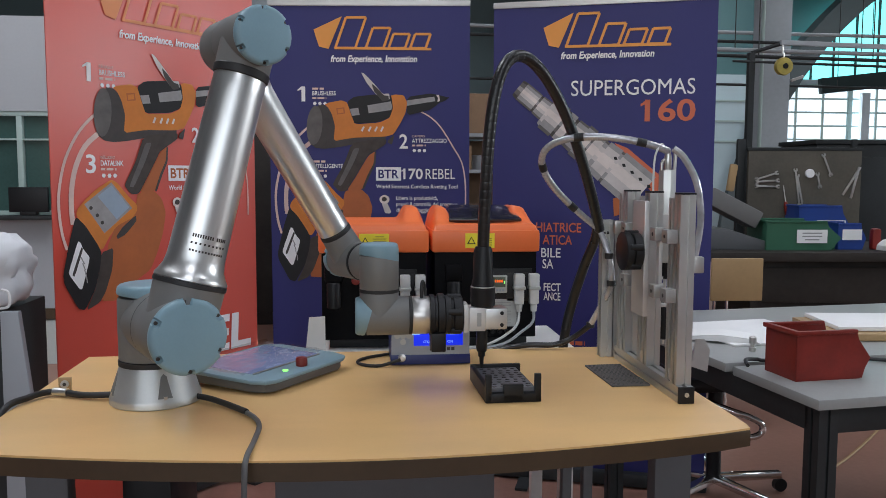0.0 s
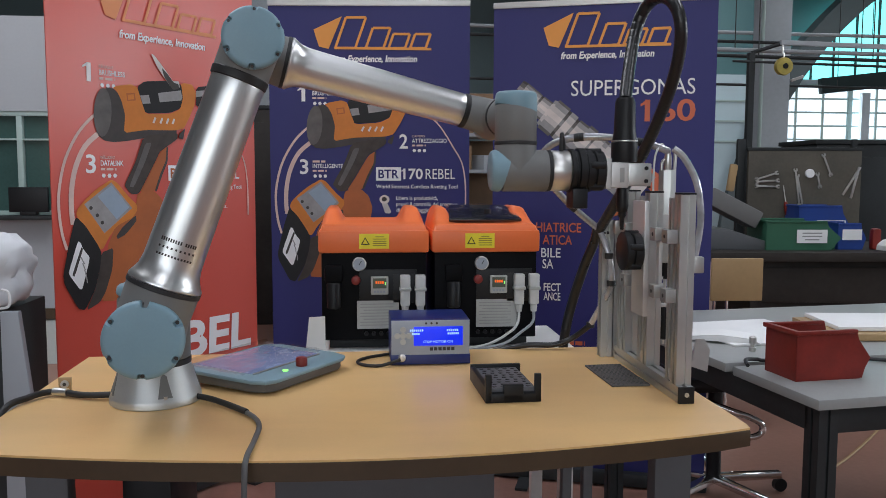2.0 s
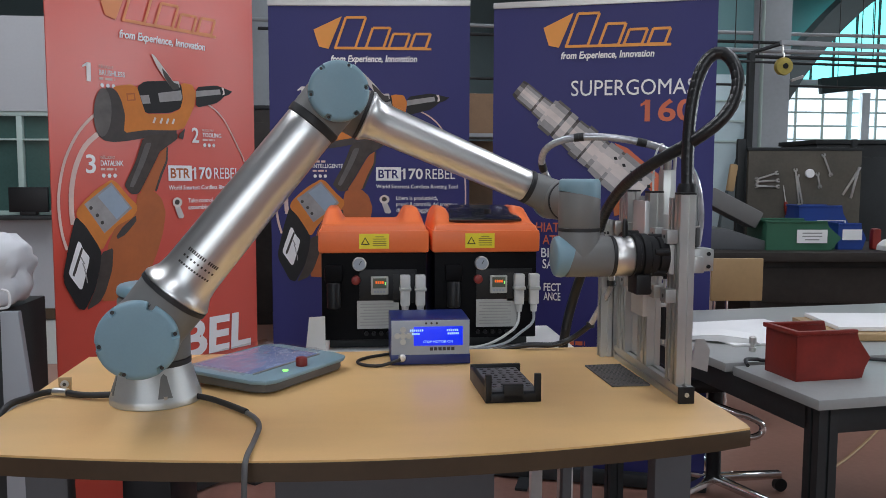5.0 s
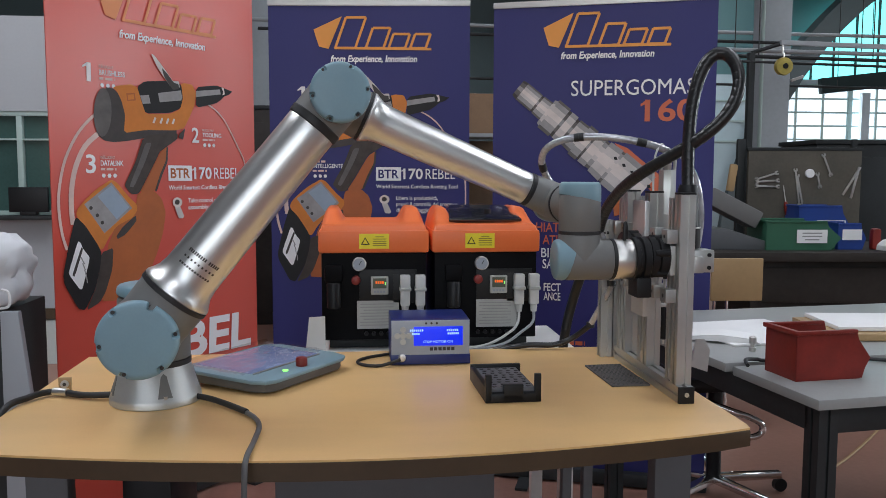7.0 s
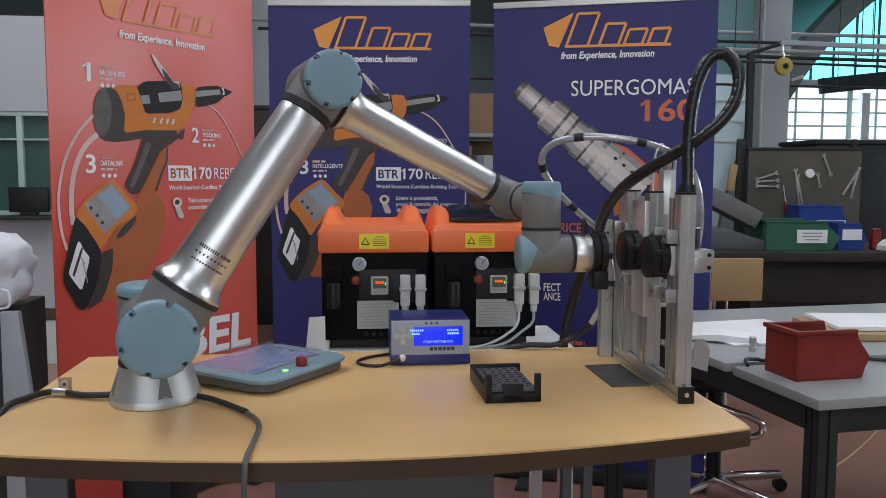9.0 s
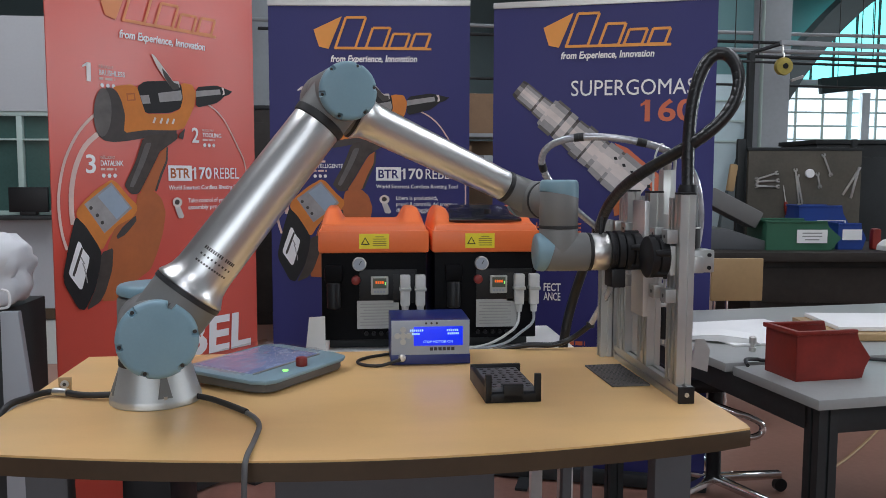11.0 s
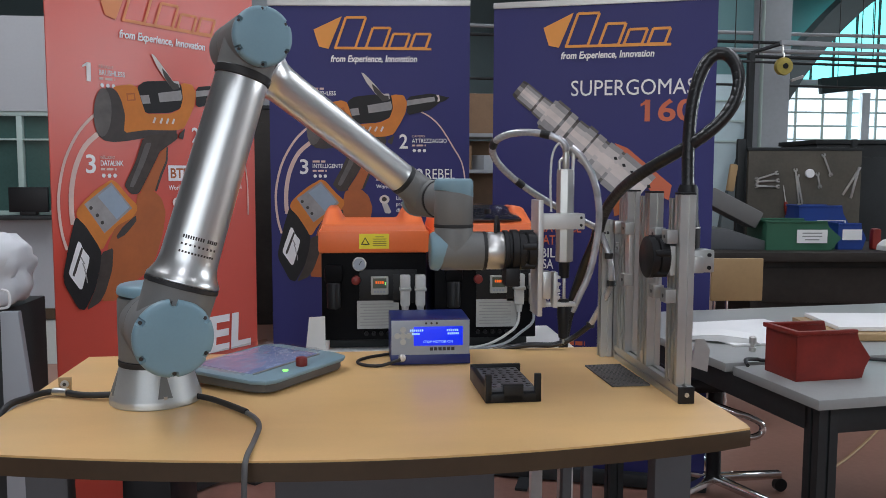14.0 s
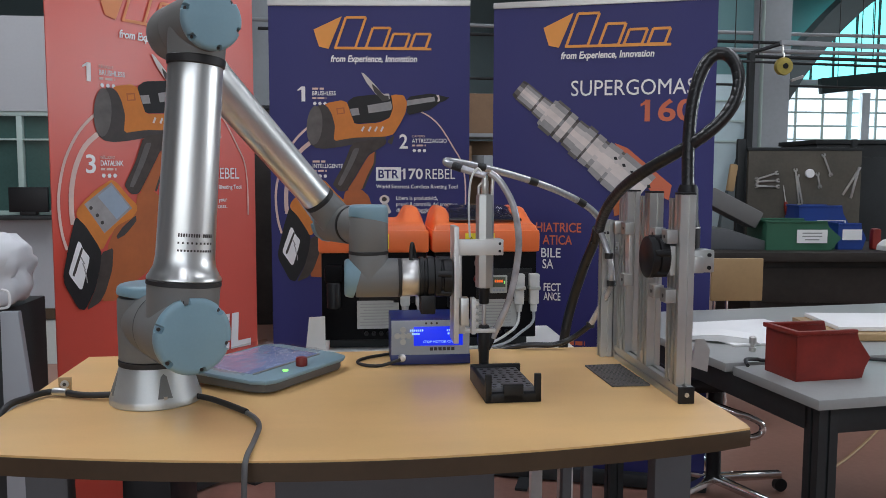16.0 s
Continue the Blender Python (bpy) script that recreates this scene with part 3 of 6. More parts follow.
def build_tool_one():
    t = thing("screwdriver_tool", pose(0, 0, TZ), "black automatic screwdriver in a silver bracket with black hose", "screwdriver")
    adapter(t)
    bm = box(B(), (0.012, 0.060, 0.066), (0.201, 0, -0.006), 0.002)
    part("back_plate", bm, "plate", t)
    bm = box(B(), (0.040, 0.052, 0.056), (0.228, 0, -0.009), 0.004)
    part("bracket", bm, "plate", t, "silver machined clamp")
    part("clamp", box(B(), (0.052, 0.056, 0.050), (0.272, 0, -0.008), 0.004), "alu", t)
    for z in (0.006, -0.022):
        part("screw", rod(B(), (0.285, -0.028, z), (0.285, -0.031, z), 0.0045, seg=12), "black", t)
    part("printed_mark", box(B(), (0.010, 0.001, 0.032), (0.232, -0.0265, -0.009)), "grey_print", t, "grey printed maker's mark")
    bm = lathe(B(), [(0.020, 0.018), (0.028, 0.020), (0.029, 0.024), (0.029, 0.062), (0.027, 0.064), (0.027, 0.070), (0.024, 0.085), (0.022, 0.15), (0.018, 0.160)], pose(0.244, 0, 0), 32)
    part("motor_body", bm, "black", t)
    part("ring", lathe(B(), [(0.0285, 0.0640), (0.0292, 0.0645), (0.0292, 0.0665), (0.0285, 0.067)], pose(0.244, 0, 0), 32), "steel", t)
    bm = lathe(B(), [(0.013, -0.036), (0.0135, -0.045), (0.0135, -0.078), (0.012, -0.088), (0.0085, -0.092), (0.0085, -0.100), (0.0055, -0.104), (0.0045, -0.122), (0.003, -0.130)], pose(0.242, 0, 0), 24)
    part("nose", bm, "black", t)
    TOOL["one"] = t


def build_tool_two():
    t = thing("pneumatic_screwdriver_tool", pose(0, 0, TZ), "silver pneumatic screwdriver on a pale bracket with clear air tubes", "screwdriver")
    adapter(t)
    part("back_plate", box(B(), (0.012, 0.085, 0.275), (0.2035, 0.018, -0.018), 0.002), "plate", t, "tall pale aluminium plate")
    part("guide_rail", box(B(), (0.012, 0.020, 0.19), (0.2165, 0.035, -0.02), 0.002), "steel", t)
    part("arm", box(B(), (0.112, 0.020, 0.038), (0.266, 0.032, 0.067), 0.002), "plate", t, "pale machined arm")
    part("clamp", box(B(), (0.016, 0.052, 0.038), (0.314, 0.050, 0.067), 0.002), "plate", t)
    for z in (0.058, 0.076):
        part("screw", rod(B(), (0.313, 0.0235, z), (0.313, 0.0215, z), 0.0035, seg=10), "black", t)
    c = pose(0.281, 0.055, 0)
    part("cylinder", lathe(B(), [(0.017, -0.034), (0.0215, -0.032), (0.022, -0.028), (0.022, 0.186), (0.0205, 0.192), (0.016, 0.193)], c, 8), "alu", t, "pale faceted air motor cylinder")
    part("nose", lathe(B(), [(0.010, -0.074), (0.012, -0.072), (0.0135, -0.036), (0.016, -0.033)], c, 28), "black", t)
    part("bit", lathe(B(), [(0.004, -0.130), (0.0045, -0.128), (0.0045, -0.075), (0.004, -0.073)], c, 16), "steel", t)
    part("low_bracket", box(B(), (0.078, 0.024, 0.010), (0.268, 0.050, -0.138), 0.002), "plate", t)
    part("link_plate", box(B(), (0.020, 0.030, 0.034), (0.222, 0.045, -0.126), 0.002), "plate", t)
    bm = lathe(B(), [(0.007, -0.226), (0.012, -0.222), (0.013, -0.195), (0.016, -0.165), (0.016, -0.146), (0.013, -0.128), (0.010, -0.126)], c, 24)
    box(bm, (0.016, 0.014, 0.045), (0.297, 0.055, -0.166), 0.003, Euler((0, radians(25), 0)).to_matrix().to_4x4())
    part("feed_head", bm, "black", t)
    part("tip", rod(B(), (0.281, 0.055, -0.226), (0.281, 0.055, -0.238), 0.003, seg=10), "steel", t)
    part("slide_block", box(B(), (0.020, 0.032, 0.066), (0.2265, 0.020, -0.085), 0.002), "alu", t)
    bm = box(B(), (0.010, 0.034, 0.086), (0.250, 0.030, -0.098), 0.001)
    for k in range(4):
        box(bm, (0.008, 0.030, 0.007), (0.258, 0.030, -0.068 - 0.016 * k), 0.001)
    part("stepped_bracket", bm, "plate", t, "pale toothed bracket")
    fork = B()
    rod(fork, (0.266, 0.055, 0.190), (0.266, 0.055, 0.212), 0.004, seg=10)
    rod(fork, (0.298, 0.055, 0.190), (0.300, 0.055, 0.235), 0.0045, seg=10)
    rod(fork, (0.266, 0.055, 0.212), (0.281, 0.055, 0.226), 0.004, seg=10)
    part("hook", fork, "steel", t)
    part("inlet", lathe(B(), [(0.008, 0.19), (0.009, 0.192), (0.009, 0.222), (0.006, 0.240)], c, 16), "steel", t)
    part("feed_tube", sweep(B(), [(0.292, 0.05, 0.245), (0.318, 0.045, 0.222), (0.348, 0.04, 0.165), (0.362, 0.04, 0.09), (0.358, 0.042, 0.02), (0.342, 0.045, -0.06), (0.318, 0.050, -0.12), (0.302, 0.055, -0.158)], 0.0085, 12), "hose_clear", t, "clear screw feed tube")
    part("air_line", sweep(B(), [(0.278, 0.055, 0.236), (0.262, 0.05, 0.255), (0.245, 0.045, 0.225), (0.240, 0.04, 0.16), (0.243, 0.04, 0.09)], 0.0026, 8), "connector", t, "thin grey air line")
    TOOL["two"] = t


build_tool_one()
build_tool_two()


# ---- hoses: rigid pieces along a line of constant length ----
HOSE_END = Vector((1.092, 0.322, 0.350 + TZ))
NPIECE = 54


def bez(p, n=160):
    u = np.linspace(0, 1, n)[:, None]
    return (1 - u) ** 3 * p[0] + 3 * (1 - u) ** 2 * u * p[1] + 3 * (1 - u) * u ** 2 * p[2] + u ** 3 * p[3]


def length(c):
    return float(np.linalg.norm(np.diff(c, axis=0), axis=1).sum())


def hose_line(start, d0, k0, d1, k1, total):
    """The curve from a tool to the clip, its bows scaled until it is as long as the hose."""
    p0, p3 = np.array(start), np.array(HOSE_END)
    lo, hi = 0.02, 12.0
    for _ in range(40):
        k = (lo + hi) / 2
        c = bez([p0, p0 + k * k0 * np.array(d0), p3 + k * k1 * np.array(d1), p3])
        if length(c) < total:
            lo = k
        else:
            hi = k
    return c


def tool_pose(which, t):
    grip = links(min(t, 6.0)) if which == "one" else links(max(t, 11.6))
    m = grip["wrist_three"]
    return pose(0, 0, TZ) @ m


def mix3(a, b, s):
    return [x + (y - x) * s for x, y in zip(a, b)]


# how the clear hose bows at both ends, by the tool's place along the desk
BOWS = [(0.750, (-0.695, 0.146, 0.199), (0.080, -0.069, 0.243)), (0.804, (-0.423, -0.025, 0.054), (-0.347, 0.014, 0.455)),
        (0.989, (0.074, -0.026, 0.105), (-0.799, -0.016, 0.339)), (1.198, (-0.174, -0.018, 0.081), (-0.648, -0.147, 0.457))]


# how the black hose leaves the tool, bends and reaches the rack, by time
BENDS = [(0.0, [0.003, -0.067, 0.426], [0.024, 0.014, 0.543], [-0.192, -0.264, 0.504]),
         (1.0, [0.0, -0.072, 0.4], [0.013, 0.089, 0.582], [-0.096, -0.358, 0.475]),
         (1.5, [0.046, 0.323, 0.469], [0.133, -0.062, 0.465], [0.003, -0.364, 0.434]),
         (2.0, [0.123, 0.282, 0.36], [0.017, -0.111, 0.203], [0.147, -0.626, 0.578]),
         (2.5, [0.165, 0.404, 0.404], [0.066, -0.188, 0.037], [0.159, -0.574, 0.552]),
         (3.0, [0.067, 0.171, 0.52], [0.253, -0.082, -0.149], [-0.043, -0.678, 0.355]),
         (3.5, [0.087, 0.161, 0.683], [0.317, -0.129, -0.31], [-0.163, -0.487, 0.312]),
         (4.0, [0.039, 0.15, 0.739], [0.305, -0.156, -0.162], [-0.039, -0.527, 0.411]),
         (6.0, [0.014, 0.123, 0.724], [0.378, -0.111, -0.101], [-0.108, -0.536, 0.338]),]


def black_hose(p, t):
    """The black hose's line from the tool to the rack."""
    (t0, *a), (t1, *b) = next(((f, g) for f, g in zip(BENDS, BENDS[1:]) if t <= g[0]), (BENDS[-1], BENDS[-1]))
    s = 0.0 if t1 == t0 else min(1, max(0, (t - t0) / (t1 - t0)))
    d0, mid, d1 = (np.array(mix3(u, v, s)) for u, v in zip(a, b))
    p0, p4 = np.array(p), np.array(HOSE_END)
    u = np.linspace(0, 1, 160)[:, None]
    return ((1 - u) ** 4 * p0 + 4 * (1 - u) ** 3 * u * (p0 + d0) + 6 * (1 - u) ** 2 * u ** 2 * (p0 + mid)
            + 4 * (1 - u) * u ** 3 * (p4 + d1) + u ** 4 * p4)


def hose_points(which, t):
    m = tool_pose(which, t)
    if which == "one":
        return black_hose(m @ Vector((0.244, 0, 0.158)), t)
    p = m @ Vector((0.281, 0.055, 0.238))
    for (x0, a0, b0), (x1, a1, b1) in zip(BOWS, BOWS[1:]):
        if p.x <= x1 or x1 == BOWS[-1][0]:
            s = min(1, max(0, (p.x - x0) / (x1 - x0)))
            s = s * s * (3 - 2 * s)
            return hose_line(p, mix3(a0, a1, s), 1.0, mix3(b0, b1, s), 1.0, 0.63)


def hose_poses(which, t):
    c = hose_points(which, t)
    d = np.concatenate([[0], np.cumsum(np.linalg.norm(np.diff(c, axis=0), axis=1))])
    out = []
    for i in range(NPIECE):
        at = (i + 0.5) / NPIECE * d[-1]
        a, b = (np.array([np.interp(at + o * d[-1] / NPIECE, d, c[:, k]) for k in range(3)]) for o in (-0.5, 0.5))
        n = Vector(b - a).normalized()
        ref = Vector((0.25, -1, 0.1)).normalized()
        x = ref.cross(n).normalized()
        y = n.cross(x)
        out.append(Matrix.Translation((a + b) / 2) @ Matrix((x, y, n)).transposed().to_4x4())
    return out


HOSE = {}


def build_hoses():
    for which, total, r, material, label, cat in (("one", 1.05, 0.0140, "hose_black", "black corrugated cable hose looping from the screwdriver to the rack", "hose"),
                                                  ("two", 0.63, 0.0092, "hose_clear", "clear spiral-wrapped air hose looping from the silver tool", "hose")):
        h = thing("hose", pose(0, 0, 0), label, cat)
        half = total / NPIECE * 0.5
        mesh = None
        HOSE[which] = []
        for i in range(NPIECE):
            dark = which == "two" and i % 13 in (5, 6)
            if mesh is None:
                bm = lathe(B(), [(r * 0.94, -half * 1.30), (r * 0.997, -half * 1.05), (r, -half * 0.4), (r, half * 0.4), (r * 0.997, half * 1.05), (r * 0.94, half * 1.30)], seg=14)
                ob = part("hose_piece", bm, material, h)
                mesh = ob.data
            else:
                ob = new("hose_piece", mesh)
                ob.parent = h
            if dark:
                bm = lathe(B(), [(r * 0.9, -half * 1.1), (r * 1.12, -half), (r * 1.12, half), (r * 0.9, half * 1.1)], seg=14)
                part("tape_band", bm, "rubber", ob, "black tape band")
            HOSE[which].append(ob)
    # the fixed ends down behind the rack
    low = [(1.092, 0.322, 0.350), (1.113, 0.300, 0.28), (1.121, 0.300, 0.206), (1.108, 0.345, 0.139), (1.092, 0.39, 0.077), (1.052, 0.42, 0.036), (0.998, 0.43, 0.014), (0.918, 0.44, 0.012), (0.83, 0.47, -0.010)]
    h = thing("air_hose", pose(0, 0, TZ), "clear air hose tied to the rack post", "hose")
    part("tube", sweep(B(), low[:5], 0.0085, 12), "hose_clear", h)
    part("lower_tube", sweep(B(), low[4:], 0.0080, 12), "hose_black", h, "black lower end")
    for p in (low[1], low[2], low[4]):
        part("tape_band", lathe(B(), [(0.0095, -0.008), (0.0115, -0.007), (0.0115, 0.007), (0.0095, 0.008)], Matrix.Translation(p), 14), "rubber", h, "black tape band")
    part("tie", rod(B(), (1.088, 0.317, 0.34), (1.118, 0.325, 0.34), 0.004, seg=8), "rubber", h, "black cable tie")
    h = thing("cable_hose", pose(0, 0, TZ), "black cable hose hanging down behind the desk", "hose")
    part("tube", sweep(B(), [(1.090, 0.335, 0.352), (1.092, 0.36, 0.318), (1.081, 0.42, 0.242), (1.065, 0.475, 0.139), (1.045, 0.485, 0.039), (1.03, 0.49, -0.12)], 0.0140, 12), "hose_black", h)


build_hoses()


# ---- on the desk ----
def build_tray():
    t = thing("screw_tray", pose(0.776, 0.002, TZ, 0, 0, 1.5), "black plastic screw test block with raised corners and holes", "fixture")
    part("base", box(B(), (0.123, 0.214, 0.020), (0, 0, 0.0105), 0.003), "black", t)
    part("top_plate", box(B(), (0.098, 0.190, 0.010), (0, 0, 0.0262), 0.002), "tray_plate", t, "dark perforated top plate")
    for x, y in ((-0.055, -0.101), (0.055, -0.101)):
        part("corner_post", box(B(), (0.014, 0.012, 0.062), (x, y, 0.0320), 0.002), "black", t)
    part("rim", box(B(), (0.122, 0.012, 0.038), (0, 0.101, 0.020), 0.002), "black", t)
    part("rim", box(B(), (0.012, 0.20, 0.034), (-0.056, 0, 0.018), 0.002), "black", t)
    part("rim", box(B(), (0.045, 0.012, 0.040), (0, -0.101, 0.021), 0.002), "black", t)
    # solid black discs paint the dark inside of the plate's holes
    bm = lathe(B(), [(0.0052, 0.0310), (0.0056, 0.0318), (0.0050, 0.0320)], seg=10)
    first = None
    for i in range(5):
        for j in range(9):
            m = pose(-0.038 + 0.019 * i + (0.004 if j % 2 else 0), -0.083 + 0.0205 * j, 0)
            if first is None:
                first = part("hole_disc", bm, "black", t, "", m)
            else:
                ob = new("hole_disc", first.data)
                ob.parent, ob.matrix_basis = t, m
    

build_tray()


def build_pendant():
    p = thing("teach_pendant", pose(0.2215, 0.196, TZ, 0, 0, 55.8), "robot teach pendant tablet with pale blue bumper lying on the desk", "tablet")
    tilt = pose(0, 0, 0.004, 1.2, 0, 0)
    out = [(-0.125, -0.130), (0.125, -0.130), (0.150, -0.118), (0.163, -0.085), (0.163, 0.085), (0.150, 0.118), (0.125, 0.130), (-0.125, 0.130), (-0.150, 0.118), (-0.163, 0.085), (-0.163, -0.085), (-0.150, -0.118)]
    part("body", prism(B(), [(x * 0.97, y * 0.97) for x, y in out], 0.002, 0.026, None, 0.004), "cable_grey", p, "dark grey case", tilt)
    part("bumper", prism(B(), [(x * 1.03, y * 1.04) for x, y in out], 0.023, 0.034, None, 0.005), "pad_blue", p, "pale blue bumper frame", tilt)
    part("screen", box(B(), (0.250, 0.172, 0.003), (0.0, 0.030, 0.0345), 0.001), "pad_screen", p, "glossy touch screen", tilt)
    part("bezel", box(B(), (0.25, 0.008, 0.0025), (0.0, -0.062, 0.0345), 0.001), "joint", p, "", tilt)
    stop = part("emergency_stop", lathe(B(), [(0.013, 0.034), (0.014, 0.036), (0.014, 0.050), (0.012, 0.054)], pose(0.004, -0.100, 0), 24), "red_bin", p, "red emergency stop button", tilt)
    part("status_light", rod(B(), (-0.058, -0.101, 0.034), (-0.058, -0.101, 0.0365), 0.007, seg=16), "led_green", p, "lit green status light", tilt)
    bm = B()
    n = 26
    g = [[bm.verts.new((-0.158 + 0.316 * i / n, -0.060 + 0.200 * j / n, 0.0385 + 0.007 * abs(noise.noise(Vector((i * 0.35, j * 0.35, 2.0)))) + (0.006 if j == n else 0))) for i in range(n + 1)] for j in range(n + 1)]
    for j in range(n):
        for i in range(n):
            bm.faces.new((g[j][i], g[j][i + 1], g[j + 1][i + 1], g[j + 1][i]))
    part("protective_film", bm, "film", p, "crinkled clear protective film", tilt)
    part("foot", box(B(), (0.24, 0.02, 0.007), (0, 0.09, 0.0040), 0.002), "black", p)
    part("foot", box(B(), (0.24, 0.02, 0.005), (0, -0.09, 0.0030), 0.002), "black", p)


build_pendant()


def build_controller():
    k = thing("screwdriver_controller", pose(0.631, 0.272, TZ), "blue screwdriver control unit with a lit blue display", "control unit")
    part("case", box(B(), (0.206, 0.16, 0.119), (0, 0.082, 0.0605), 0.003), "blue_case", k)
    part("skirt", box(B(), (0.208, 0.006, 0.026), (0, -0.001, 0.016), 0.002), "blue_case", k)
    face = part("fascia", box(B(), (0.204, 0.005, 0.090), (0, -0.002, 0.0735), 0.0015), "fascia", k, "grey-blue front panel")
    lcd = part("display", box(B(), (0.128, 0.003, 0.050), (0.020, -0.0052, 0.0775), 0.001), "lcd", k, "lit blue display")
    for z, xs in ((0.093, ((-0.035, 0.040), (0.058, 0.034))), (0.084, ((-0.038, 0.022), (0.060, 0.034)))):
        for x, w in xs:
            n = int(w / 0.0052)
            for i in range(n):
                part("display_character", box(B(), (0.0036, 0.0008, 0.0052), (x - w / 2 + 0.0052 * (i + 0.5), -0.0070, z)), "lcd_text", lcd)
    lettering("STOP MOTOR ON", 0.0085, k, "lcd_text", pose(-0.020, -0.0068, 0.0600, 90, 0, 0), width=0.078)
    for i in range(6):
        part("maker_mark", box(B(), (0.0085, 0.001, 0.0085), (0.024 + 0.0112 * i - 0.028 + 0.006, -0.0049, 0.0435)), "p_dark", face, "dark printed maker's mark")
    for x, z in ((-0.072, 0.095), (-0.072, 0.063), (-0.087, 0.079), (-0.057, 0.079), (-0.072, 0.079)):
        part("button", rod(B(), (x, -0.004, z), (x, -0.0075, z), 0.0075, seg=20), "sign_plate", k)
    for i in range(3):
        part("indicator", rod(B(), (-0.012 + 0.014 * i, -0.004, 0.111), (-0.012 + 0.014 * i, -0.006, 0.111), 0.003, seg=10), "p_dark", k)
    part("socket", lathe(B(), [(0.009, 0), (0.010, 0.002), (0.010, 0.010), (0.006, 0.014)], pose(-0.075, -0.003, 0.022, 90, 0, 0), 20), "steel", k, "threaded steel socket")
    c = thing("cord", pose(0, 0, TZ), "black cord looping on the desk to the controller", "cable")
    part("cord_loop", sweep(B(), [(0.552, 0.255, 0.020), (0.50, 0.255, 0.005), (0.455, 0.27, 0.005), (0.442, 0.31, 0.005), (0.47, 0.355, 0.005), (0.54, 0.40, 0.005)], 0.0042, 8), "rubber", c)


build_controller()


def warning_sticker(parent, x, y, z):
    s = part("warning_sticker", box(B(), (0.088, 0.0015, 0.044), (x, y, z)), "yellow", parent, "yellow warning sticker with black triangle")
    part("triangle", prism(B(), [(-0.013, -0.010), (0.013, -0.010), (0.0, 0.012)], 0, 0.0012, pose(x - 0.026, y - 0.0008, z, 90, 0, 0)), "p_black", s)
    part("triangle_field", prism(B(), [(-0.0085, -0.0075), (0.0085, -0.0075), (0.0, 0.0075)], 0.0012, 0.0016, pose(x - 0.026, y - 0.0008, z, 90, 0, 0)), "yellow", s)
    for i in range(5):
        part("printed_line", box(B(), (0.040 if i else 0.024, 0.001, 0.0022), (x + 0.016, y - 0.001, z + 0.013 - 0.0065 * i)), "ochre_print", s)


